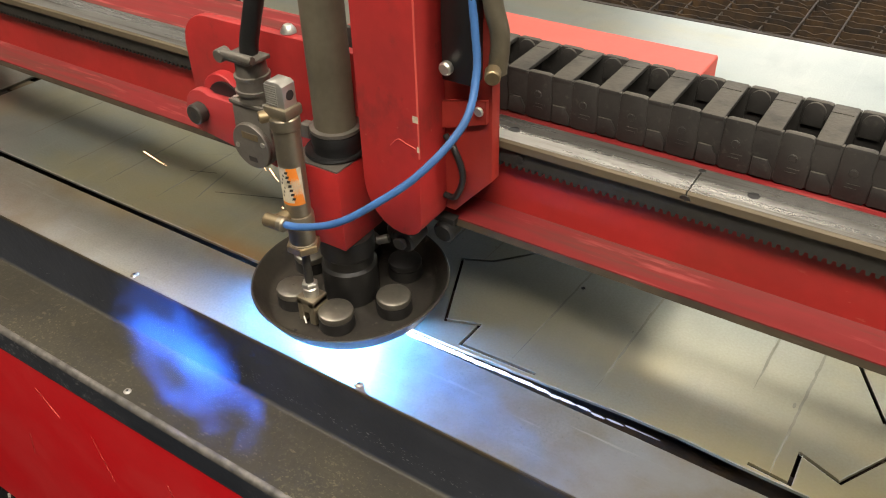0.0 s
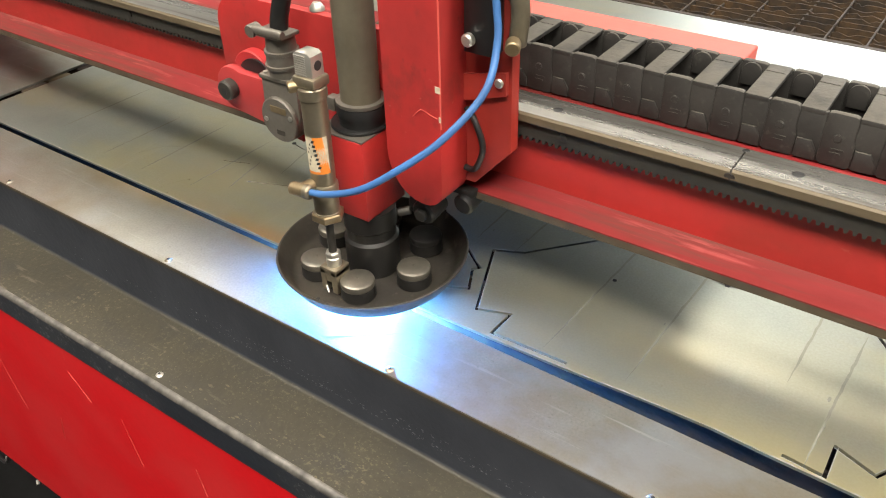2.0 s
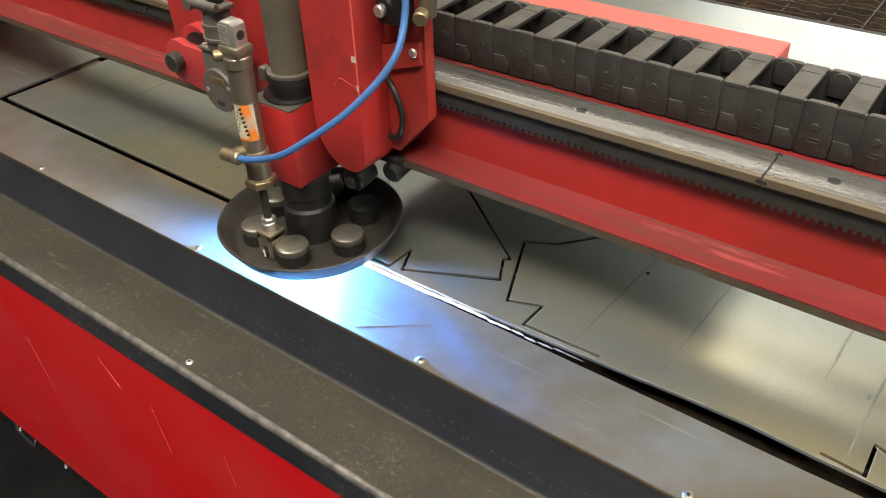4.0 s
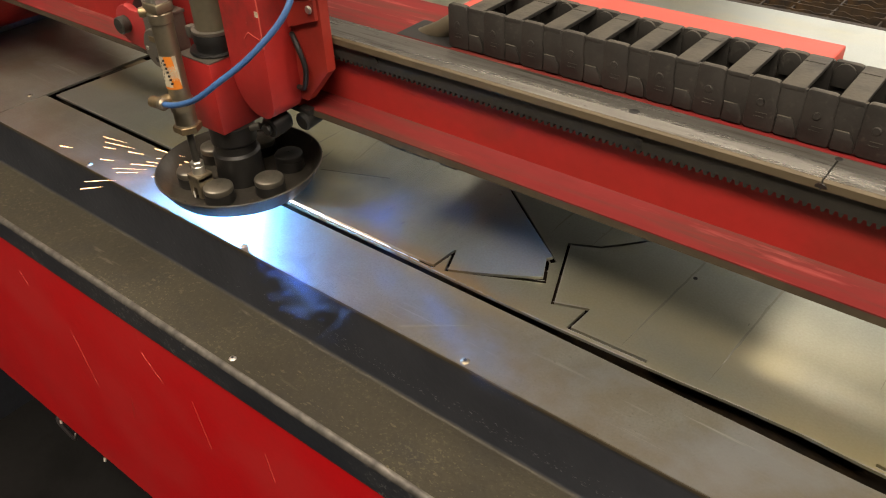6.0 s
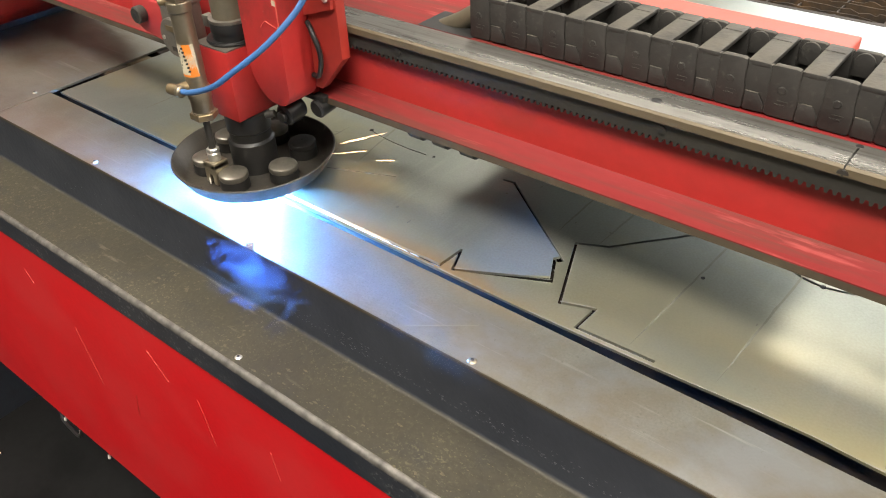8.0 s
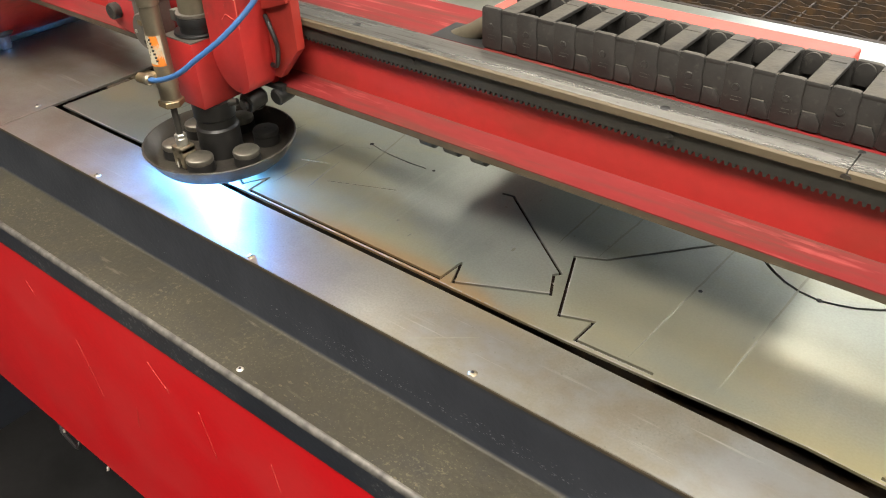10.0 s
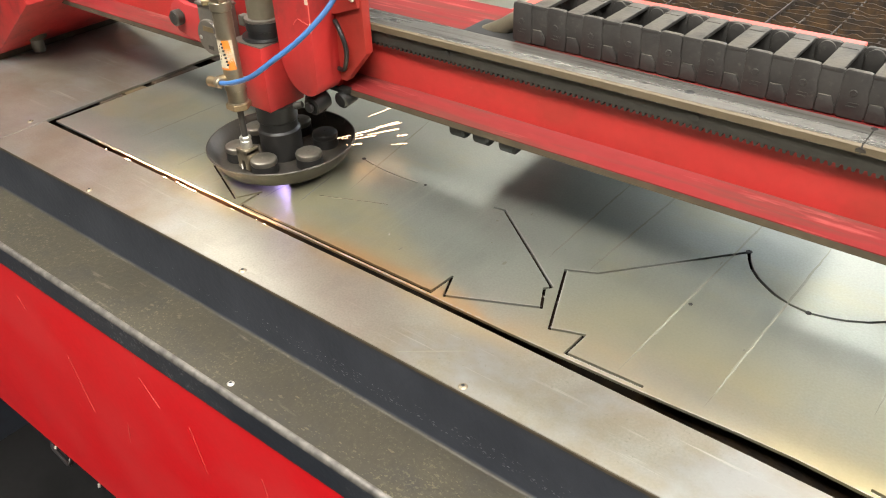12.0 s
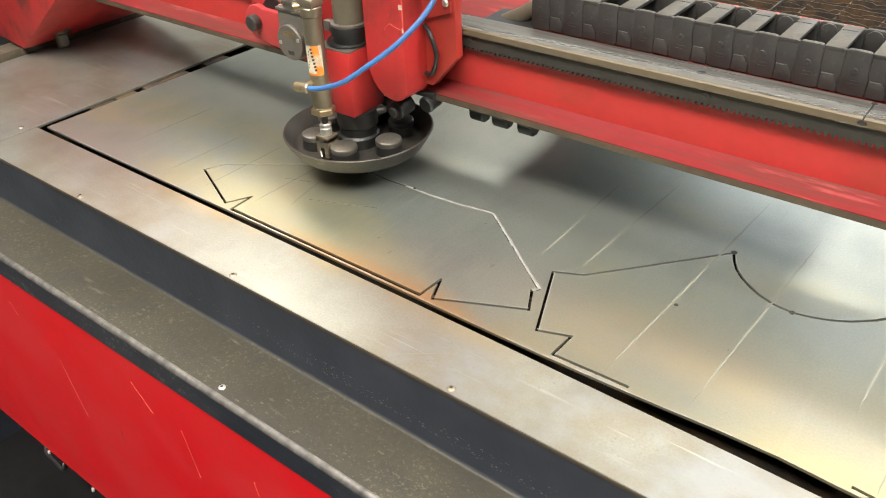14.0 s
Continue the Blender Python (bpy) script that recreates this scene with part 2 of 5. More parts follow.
skirt_tone_by_facing()
M_BARE = mat("rubbed_bare_edge", (0.20, 0.185, 0.165), 0.52, 0.35, 0.4, 60.0, 0.3, 220.0, (0.075, 0.07, 0.065), 0.53)
M_CHIP = mat("chipped_paint", (0.12, 0.10, 0.06), 0.6, 0.1, 0.4, 200.0, 0.2, 300.0, (0.07, 0.064, 0.05), 0.5)
M_FLECK = mat("bare_flecks", (0.24, 0.25, 0.26), 0.5, 0.3, 0.4, 200.0, 0.2, 300.0, (0.10, 0.105, 0.11), 0.5)
M_RAIL = mat("ground_rail_steel", (0.52, 0.51, 0.48), 0.29, 0.9, 0.3, 26.0, 0.04, 160.0, (0.30, 0.285, 0.25), 0.56, (0.22, 3.2, 1))
wear(M_RAIL, (0.12, 0.105, 0.08), 50.0, 0.56, 0.68, (0.10, 3.0, 1), 0.75)
wear(M_RAIL, (0.07, 0.062, 0.05), 150.0, 0.60, 0.68, (0.6, 1.5, 1), 0.6, 16.0)
M_OILY = mat("oily_brown_steel", (0.10, 0.077, 0.047), 0.6, 0.15, 0.35, 25.0, 0.15, 150.0, (0.07, 0.055, 0.036), 0.5)
wear(M_OILY, (0.22, 0.19, 0.14), 90.0, 0.58, 0.70, (0.15, 1, 1), 0.6, 9.0)
M_FILM = mat("brown_oil_film", (0.12, 0.092, 0.056), 0.6, 0.15, 0.3, 25.0, 0.15, 150.0, (0.15, 0.115, 0.07), 0.5, (0.3, 1, 1))
wear(M_FILM, (0.06, 0.05, 0.035), 60.0, 0.55, 0.70, (0.15, 1, 1), 0.6)
M_RACK = mat("greasy_rack_steel", (0.060, 0.056, 0.048), 0.5, 0.4, 0.3, 30.0, 0.15, 160.0)
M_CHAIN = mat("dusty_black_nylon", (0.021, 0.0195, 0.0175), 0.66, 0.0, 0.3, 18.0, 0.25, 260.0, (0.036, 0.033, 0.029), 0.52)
# lighter tops imitate light from above
lighten_tops(M_CHAIN, (0.078, 0.069, 0.053), 0.75)
wear(M_CHAIN, (0.085, 0.078, 0.066), 160.0, 0.57, 0.70, (1, 1, 1), 0.5, 20.0)
wear(M_CHAIN, (0.012, 0.011, 0.010), 34.0, 0.50, 0.66, (1, 1, 1), 0.6)
M_BLACK = mat("black_rubber", (0.014, 0.014, 0.014), 0.45, 0.0, 0.3, 20.0, 0.1)
M_CAST = mat("grey_cast_metal", (0.21, 0.19, 0.16), 0.45, 0.55, 0.25, 25.0, 0.2, 240.0)
M_TUBE = mat("dull_grey_tube", (0.185, 0.16, 0.112), 0.5, 0.3, 0.25, 14.0, 0.06, 160.0, (0.115, 0.10, 0.068), 0.55)
wear(M_TUBE, (0.07, 0.06, 0.042), 24.0, 0.52, 0.70, (1, 1, 0.4), 0.6)
M_DISH = mat("heat_stained_dish_steel", (0.095, 0.083, 0.066), 0.45, 0.5, 0.3, 16.0, 0.12, 200.0, (0.05, 0.045, 0.04), 0.5)
wear(M_DISH, (0.23, 0.20, 0.16), 60.0, 0.60, 0.72, (1, 1, 1), 0.5, 14.0)
M_CAP = mat("scuffed_magnet_steel", (0.24, 0.22, 0.18), 0.38, 0.75, 0.25, 60.0, 0.1, 260.0, (0.16, 0.15, 0.13), 0.58)
M_SOOT = mat("sooty_torch_body", (0.020, 0.019, 0.018), 0.45, 0.1, 0.3, 20.0, 0.1)
M_CHROME = mat("bright_turned_steel", (0.62, 0.60, 0.54), 0.38, 0.8, 0.15, 40.0, 0.03, 300.0)
M_NICKEL = mat("brushed_barrel_steel", (0.33, 0.285, 0.205), 0.42, 0.8, 0.2, 20.0, 0.03, 260.0, (0.25, 0.21, 0.15), 0.55)
M_BRASS = mat("dull_brass", (0.34, 0.26, 0.15), 0.42, 0.75, 0.25, 60.0, 0.1, 220.0)
M_BLUE = mat("blue_air_hose", (0.05, 0.15, 0.37), 0.4, 0.0, 0.15, 40.0, 0.0, 140.0, (0.04, 0.11, 0.27), 0.55)
M_ORANGE = mat("orange_label", (0.80, 0.24, 0.03), 0.45, 0.0, 0.15, 60.0, 0.0)
M_PAPER = mat("worn_white_label", (0.70, 0.62, 0.46), 0.5, 0.0, 0.25, 90.0, 0.0, 200.0, (0.40, 0.34, 0.24), 0.6)
M_PRINT = mat("black_print", (0.02, 0.02, 0.02), 0.5, 0.0, 0.1, 20.0, 0.0)
M_CHALK = mat("pale_chalk_mark", (0.33, 0.33, 0.25), 0.46, 0.5, 0.3, 60.0, 0.0, 300.0, (0.36, 0.36, 0.29), 0.5)
M_KERF = mat("burnt_kerf_edge", (0.03, 0.028, 0.025), 0.6, 0.3, 0.2, 60.0, 0.1)
M_BURR = mat("bright_burr", (0.60, 0.58, 0.52), 0.45, 0.5, 0.3, 90.0, 0.2, 300.0)
M_BED = mat("burnt_bed_steel", (0.055, 0.04, 0.03), 0.7, 0.2, 0.4, 20.0, 0.3)
M_SLAT = mat("rusty_slat", (0.10, 0.056, 0.022), 0.75, 0.1, 0.4, 22.0, 0.3, 120.0, (0.05, 0.035, 0.022), 0.5)
wear(M_SLAT, (0.018, 0.014, 0.011), 30.0, 0.44, 0.62, (1, 1, 0.6), 0.9)
wear(M_SLAT, (0.20, 0.115, 0.045), 60.0, 0.60, 0.70, (1, 1, 0.5), 0.4, 12.0)
# orange cast puts warm light from the right into the red
M_ORANGERED = mat("warm_lit_red_paint", (0.36, 0.030, 0.020), 0.5, 0.0, 0.25, 9.0, 0.06, 90.0, (0.20, 0.022, 0.015), 0.55)
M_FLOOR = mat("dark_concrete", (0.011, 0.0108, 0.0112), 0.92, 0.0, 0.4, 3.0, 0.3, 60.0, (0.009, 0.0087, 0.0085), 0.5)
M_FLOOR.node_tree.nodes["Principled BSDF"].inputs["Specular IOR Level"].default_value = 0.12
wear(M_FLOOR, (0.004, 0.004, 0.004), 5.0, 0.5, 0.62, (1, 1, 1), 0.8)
# for the added soffit; dark only for its reflection in the sheet
M_SOFFIT = mat("dark_soffit_grey", (0.050, 0.052, 0.056), 0.7, 0.0, 0.35, 8.0, 0.1, 90.0)
M_WALL = mat("painted_block_wall", (0.44, 0.43, 0.40), 0.8, 0.0, 0.15, 1.5, 0.1, 20.0)
M_CEIL = mat("pale_roof_sheet", (0.42, 0.41, 0.38), 0.7, 0.0, 0.15, 1.0, 0.05, 20.0)
M_DAY = glow("added_bright_pane", (0.95, 0.98, 1.0), 5.5)
M_ARC = glow("plasma_arc_light", (0.085, 0.33, 1.0), 112000.0)
M_CORE = glow("plasma_core_light", (0.48, 0.36, 1.0), 1900.0)
M_SPARK = glow("white_hot_spark", (1.0, 0.55, 0.30), 10.0)
M_WHITEGLOW = glow("white_gap_glow", (0.75, 0.82, 1.0), 7.0)


def fade_glow(m, length, strength):
    """The glow, added for plasma light in the gap, dies away with the distance from the torch."""
    n, l = m.node_tree.nodes, m.node_tree.links
    e = next(k for k in n if k.bl_idname == "ShaderNodeEmission")
    co, sep, size, r, power = n.new("ShaderNodeTexCoord"), n.new("ShaderNodeSeparateXYZ"), n.new("ShaderNodeMath"), n.new("ShaderNodeMapRange"), n.new("ShaderNodeMath")
    l.new(co.outputs["Object"], sep.inputs[0])
    size.operation = "ABSOLUTE"
    l.new(sep.outputs[0], size.inputs[0])
    r.inputs["From Max"].default_value, r.inputs["To Min"].default_value, r.inputs["To Max"].default_value = length, 1.0, 0.0
    l.new(size.outputs[0], r.inputs[0])
    power.operation = "POWER"
    power.inputs[1].default_value = 2.2
    l.new(r.outputs[0], power.inputs[0])
    mul = n.new("ShaderNodeMath")
    mul.operation = "MULTIPLY"
    mul.inputs[1].default_value = strength
    l.new(power.outputs[0], mul.inputs[0])
    l.new(mul.outputs[0], e.inputs[1])


fade_glow(M_WHITEGLOW, 0.34, 7.0)
# orange glow added for gap walls lit from below
M_ORANGEGLOW = glow("orange_gap_glow", (1.0, 0.42, 0.12), 2.2)
M_SLAG = glow("molten_slag_light", (1.0, 0.50, 0.26), 160.0)


# ---------------------------------------------------------------- mesh helpers
def bm_box(bm, x0, x1, y0, y1, z0, z1, bevel=0.0):
    vs = [bm.verts.new(c) for c in ((x0, y0, z0), (x1, y0, z0), (x1, y1, z0), (x0, y1, z0), (x0, y0, z1), (x1, y0, z1), (x1, y1, z1), (x0, y1, z1))]
    fs = [bm.faces.new([vs[i] for i in f]) for f in ((3, 2, 1, 0), (4, 5, 6, 7), (0, 1, 5, 4), (1, 2, 6, 5), (2, 3, 7, 6), (3, 0, 4, 7))]
    if bevel:
        edges = list({e for f in fs for e in f.edges})
        bmesh.ops.bevel(bm, geom=edges, offset=bevel, segments=2, profile=0.5, affect="EDGES")
    return bm


def box(x0, x1, y0, y1, z0, z1, bevel=0.0):
    return bm_box(bmesh.new(), x0, x1, y0, y1, z0, z1, bevel)


def lathe(profile, seg=40, m=None, bm=None):
    """Turns (radius, height) pairs round z, closed at radius 0."""
    bm = bm or bmesh.new()
    m = m or Matrix()
    rings = []
    for r, z in profile:
        if r < 1e-6:
            rings.append([bm.verts.new(m @ Vector((0, 0, z)))])
        else:
            rings.append([bm.verts.new(m @ Vector((r * math.cos(2 * math.pi * i / seg), r * math.sin(2 * math.pi * i / seg), z))) for i in range(seg)])
    for a, b in zip(rings, rings[1:]):
        for i in range(seg):
            j = (i + 1) % seg
            if len(a) == 1 and len(b) == 1:
                continue
            if len(a) == 1:
                bm.faces.new((a[0], b[i], b[j]))
            elif len(b) == 1:
                bm.faces.new((a[i], a[j], b[0]))
            else:
                bm.faces.new((a[i], a[j], b[j], b[i]))
    bmesh.ops.recalc_face_normals(bm, faces=bm.faces)
    return bm


def rod(a, b, r, seg=20, bm=None, chamfer=0.0, r2=None):
    """A solid round bar from a to b, its ends chamfered."""
    a, b = Vector(a), Vector(b)
    h = (b - a).length
    m = Matrix.Translation(a) @ (b - a).to_track_quat("Z", "Y").to_matrix().to_4x4()
    r2 = r if r2 is None else r2
    c = chamfer
    prof = [(0, 0), (r - c, 0), (r, c), (r2, h - c), (r2 - c, h), (0, h)] if c else [(0, 0), (r, 0), (r2, h), (0, h)]
    return lathe(prof, seg, m, bm)


def prism(points, y0, y1, bevel=0.0, bm=None):
    """A plate with its outline in x and z, from y0 to y1."""
    bm = bm or bmesh.new()
    a = [bm.verts.new((x, y0, z)) for x, z in points]
    b = [bm.verts.new((x, y1, z)) for x, z in points]
    faces = [bm.faces.new(a), bm.faces.new(b[::-1])]
    k = len(points)
    faces += [bm.faces.new((a[i], b[i], b[(i + 1) % k], a[(i + 1) % k])) for i in range(k)]
    bmesh.ops.recalc_face_normals(bm, faces=faces)
    if bevel:
        rim = [e for e in faces[0].edges] + [e for e in faces[1].edges]
        bmesh.ops.bevel(bm, geom=rim, offset=bevel, segments=2, profile=0.5, affect="EDGES")
    return bm


def extrude_yz(points, x0, x1):
    """A section in y and z, drawn out along x."""
    bm = bmesh.new()
    a = [bm.verts.new((x0, y, z)) for y, z in points]
    b = [bm.verts.new((x1, y, z)) for y, z in points]
    k = len(points)
    bm.faces.new(a), bm.faces.new(b[::-1])
    for i in range(k):
        bm.faces.new((a[i], b[i], b[(i + 1) % k], a[(i + 1) % k]))
    bmesh.ops.recalc_face_normals(bm, faces=bm.faces)
    return bm


def arc_points(cx, cz, r, a0, a1, n=10):
    return [(cx + r * math.cos(radians(a0 + (a1 - a0) * i / n)), cz + r * math.sin(radians(a0 + (a1 - a0) * i / n))) for i in range(n + 1)]


def hose(points, r, seg=14, steps=10):
    """A smooth round hose through the points."""
    pts = [Vector(p) for p in points]
    path = []
    for i in range(len(pts) - 1):
        p0, p1, p2, p3 = pts[max(i - 1, 0)], pts[i], pts[i + 1], pts[min(i + 2, len(pts) - 1)]
        for k in range(steps):
            t = k / steps
            path.append(0.5 * ((2 * p1) + (p2 - p0) * t + (2 * p0 - 5 * p1 + 4 * p2 - p3) * t * t + (3 * p1 - p0 - 3 * p2 + p3) * t ** 3))
    path.append(pts[-1])
    bm = bmesh.new()
    rings = []
    side = Vector((0, 0, 1)).cross(path[1] - path[0]).normalized()
    for i, p in enumerate(path):
        d = (path[min(i + 1, len(path) - 1)] - path[max(i - 1, 0)]).normalized()
        side = (side - d * side.dot(d)).normalized()
        up = d.cross(side)
        rings.append([bm.verts.new(p + r * (math.cos(2 * math.pi * j / seg) * side + math.sin(2 * math.pi * j / seg) * up)) for j in range(seg)])
    for a, b in zip(rings, rings[1:]):
        for j in range(seg):
            bm.faces.new((a[j], a[(j + 1) % seg], b[(j + 1) % seg], b[j]))
    bm.faces.new(rings[0][::-1]), bm.faces.new(rings[-1])
    bmesh.ops.recalc_face_normals(bm, faces=bm.faces)
    return bm


def link_mesh(name, bm, material, smooth=35):
    me = bpy.data.meshes.new(name)
    bm.to_mesh(me)
    bm.free()
    me.materials.append(material)
    if smooth:
        for p in me.polygons:
            p.use_smooth = True
        me.set_sharp_from_angle(angle=radians(smooth))
    return new(name, me)


def part(name, bm, material, parent, label="", smooth=35):
    ob = link_mesh(name, bm, material, smooth)
    ob.parent = parent
    if label:
        tagged(ob, label)
    return ob


def thing(name, bm, material, label, category, group="", kind="", smooth=35):
    return tagged(link_mesh(name, bm, material, smooth), label, category, group, kind)


def base(name, label, category, group="", kind=""):
    return tagged(new(name), label, category, group, kind)


# ---------------------------------------------------------------- the workshop
def workshop():
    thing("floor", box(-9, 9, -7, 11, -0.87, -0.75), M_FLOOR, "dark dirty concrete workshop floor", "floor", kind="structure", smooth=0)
    thing("ceiling", box(-9, 9, -7, 11, 4.6, 4.7), M_CEIL, "pale sheet metal workshop roof", "ceiling", kind="structure", smooth=0)
    thing("wall_west", box(-9.2, -9, -7, 11, -0.75, 4.6), M_WALL, "pale painted workshop wall", "wall", kind="structure", smooth=0)
    thing("wall_east", box(9, 9.2, -7, 11, -0.75, 4.6), M_WALL, "pale painted workshop wall", "wall", kind="structure", smooth=0)
    thing("wall_south", box(-9.2, 9.2, -7.2, -7, -0.75, 4.6), M_WALL, "pale painted workshop wall", "wall", kind="structure", smooth=0)
    bm = box(-9.2, 9.2, 11, 11.2, -0.75, 2.3)
    bm_box(bm, -9.2, -3.4, 11, 11.2, 2.3, 4.6)
    bm_box(bm, 4.5, 9.2, 11, 11.2, 2.3, 4.6)
    thing("wall_north", bm, M_WALL, "pale painted workshop wall with a wide added window", "wall", kind="structure", smooth=0)
    # out of view: bright band added for the white reflection on the sheet
    win = base("window_1", "wide unseen window band, added for the sheet's white reflection", "window", kind="structure")
    for i in range(6):
        x = -3.4 + i * 7.9 / 6
        part("pane", box(x + 0.03, x + 7.9 / 6 - 0.03, 11.06, 11.08, 2.3, 4.6), M_DAY, win, smooth=0)
    for i in range(7):
        x = -3.4 + i * 7.9 / 6
        part("window_frame", box(x - 0.03, x + 0.03, 11.02, 11.12, 2.3, 4.6), M_DARK, win, smooth=0)


# ---------------------------------------------------------------- the cutting table
def rounded_screw(x, y, z, r=0.0055, material=None, name="panel_screw", label="small bright countersunk screw in the steel rim", group="rim screws"):
    ob = base(name, label, "screw", group)
    ob.location = (x, y, z)
    part("head", lathe([(0, 0.0016), (r * 0.45, 0.0015), (r * 0.8, 0.001), (r, 0.0), (r, -0.003), (0, -0.003)], 20), material or M_CHROME, ob)
    part("socket", lathe([(0, 0.0021), (r * 0.38, 0.0019), (r * 0.38, 0.001), (0, 0.001)], 6), M_PRINT, ob)
    return ob


def table():
    # front of the table: dark step, ledge, rubbed lip, red panel
    body = base("cutting_table", "long red and dark grey steel plasma cutting table", "cutting table")
    bend = [(-0.0880 + 0.0045 * math.cos(a), -0.0805 + 0.0045 * math.sin(a)) for a in np.linspace(0.0, -math.pi / 2, 9)]
    skirt = [(-0.0835, -0.0045)] + bend + [(-0.161, -0.0835), (-0.161, -0.093), (-0.0795, -0.093), (-0.0795, -0.0045)]
    part("skirt", extrude_yz(skirt, -1.45, 1.0), M_LEDGE, body, "bent dark grey skirt with a scuffed ledge, light on its faces put into the colour", smooth=40)
    part("lip", extrude_yz([(-0.1605, -0.0833), (-0.1625, -0.0830), (-0.1655, -0.0845), (-0.1670, -0.0875), (-0.1670, -0.0895), (-0.1605, -0.0895)], -1.45, 1.0), M_BARE, body, "edge rubbed to bare metal", smooth=60)
    part("lip_face", box(-1.45, 1.0, -0.1667, -0.160, -0.1225, -0.090), M_DARK, body, smooth=0)
    part("front_panel", box(-1.45, 1.0, -0.1645, -0.158, -0.575, -0.1228), M_PANEL, body, "scratched glossy bright red front panel", smooth=0)
    part("plinth", box(-1.40, 0.95, -0.10, 0.9, -0.745, -0.40), M_BED, body, "dark recessed underframe", smooth=0)
    for x in (-1.36, -0.62, 0.5):
        part("foot", box(x, x + 0.09, -0.14, -0.05, -0.75, -0.42, 0.004), M_DARK, body)
    for x, y, z, dx, dz in ((-0.33, -0.1647, -0.20, 0.012, 0.075), (-0.62, -0.1647, -0.24, 0.02, 0.10), (-0.9, -0.1647, -0.20, 0.02, 0.05), (-0.12, -0.1647, -0.30, 0.03, 0.05), (-0.42, -0.1647, -0.17, 0.03, 0.035), (-0.50, -0.1647, -0.30, -0.015, 0.05), (-0.2, -0.1647, -0.2, 0.006, 0.045), (-0.72, -0.1647, -0.18, 0.012, 0.02)):
        part("scratch", rod((x, y, z), (x + dx, y, z - dz), 0.0004, 6), M_PALERED, body, "thin pale scratch in the paint")
    part("tray", box(-1.12, 0.95, -0.078, 1.6, -0.40, -0.39), M_BED, body, "dark slag tray under the sheet", smooth=0)
    part("inner_wall", box(-1.12, 0.95, -0.079, -0.072, -0.39, -0.006), M_BED, body, smooth=0)
    part("inner_wall", box(-1.13, -1.12, -0.079, 1.6, -0.39, -0.006), M_BED, body, smooth=0)
    chips = random.Random(8)
    for name, count, on_step in (("paint_chip", 620, False), ("paint_speckle", 420, True)):
        bm = bmesh.new()
        for k in range(count):
            big = chips.random() < 0.05
            w = chips.uniform(0.002, 0.004) if big and not on_step else chips.uniform(0.0003, 0.0016)
            xx = chips.gauss(chips.choice((0.02, -0.12, 0.12)), 0.10) if chips.random() < 0.75 else chips.uniform(-0.8, 0.4)
            h = chips.uniform(-0.160, -0.094) if chips.random() < 0.6 else chips.gauss(-0.150, 0.006)
            h = min(-0.106, max(-0.1605, h))
            ring = []
            for i in range(6):
                du, dv = w * chips.uniform(0.4, 1.4) * math.cos(1.047 * i), 0.45 * w * chips.uniform(0.4, 1.3) * math.sin(1.047 * i)
                if on_step:
                    ring.append(bm.verts.new((xx + du, -0.0838, -0.058 + (h + 0.13) * 0.3 + dv)))
                else:
                    ring.append(bm.verts.new((xx + du, h + dv, -0.0835 - (h + dv + 0.161) * 0.021 + 0.0003)))
            bm.faces.new(ring)
        tagged(part(name, bm, M_FLECK if on_step else M_CHIP, body, "small chips and scuffs in the paint", smooth=0), kind="stuff")
    part("rim_edge", box(-1.136, 1.0, -0.0846, -0.0837, -0.0042, -0.0006), M_OILY, body, "thin brown sheared edge", smooth=0)
    part("cable_hook", hose([(-0.860, -0.160, -0.574), (-0.850, -0.168, -0.580), (-0.82, -0.170, -0.586), (-0.795, -0.170, -0.588), (-0.790, -0.164, -0.574)], 0.003, 8, 6), M_BLACK, body, "bent black wire hook under the panel")
    for x in (-0.845, -0.795, -0.705):
        part("panel_rivet", rod((x, -0.1645, -0.5765), (x + 0.004, -0.168, -0.582), 0.0026, 10, chamfer=0.0006), M_CHROME, body, "small bright rivet")
    # rims
    rim = bmesh.new()
    back = ((1.0, -0.005), (0.33, -0.006), (0.24, -0.0042), (0.14, -0.0035), (0.05, -0.0022), (-0.1, -0.0006), (-0.3, 0.0), (-0.8270, 0.0))
    low = [rim.verts.new((x, y, -0.004)) for x, y in ((-0.8270, -0.0835), (1.0, -0.0835)) + back]
    face = rim.faces.new(low[::-1])
    grown = bmesh.ops.extrude_face_region(rim, geom=[face])
    bmesh.ops.translate(rim, verts=[v for v in grown["geom"] if isinstance(v, bmesh.types.BMVert)], vec=(0, 0, 0.004))
    bmesh.ops.recalc_face_normals(rim, faces=rim.faces)
    thing("front_rim_plate", rim, M_RIM, "long bare steel rim plate with heat tint and scratches", "steel plate", smooth=0)
    thing("side_rim_plate", box(-1.136, -0.8295, -0.0835, 1.3, -0.004, 0.0, 0.0006), M_RIM, "wide bare steel rim plate at the table's end", "steel plate", smooth=0)
    for x in (-0.584, -0.2835, 0.0175, 0.268, 0.57):
        rounded_screw(x, -0.0775, 0.0, 0.0045, M_NICKEL)
    rounded_screw(-0.846, -0.014, 0.0, 0.0045, M_NICKEL)
    for x in (-0.236, 0.3):
        rounded_screw(x, -0.1525, -0.0837, 0.0042, M_CHROME, "ledge_screw", "small bright pan-head screw in the painted ledge", "ledge screws")
    # long side rail beyond the end rim
    side = base("side_guide_rail", "brown oily guide rail along the table's end", "guide rail")
    part("rail", box(-1.19, -1.145, -0.3, 2.2, -0.03, 0.012, 0.003), M_OILY, side)
    part("rail_bed", box(-1.30, -1.14, -0.3, 2.2, -0.75, -0.031), M_DARK, side, smooth=0)
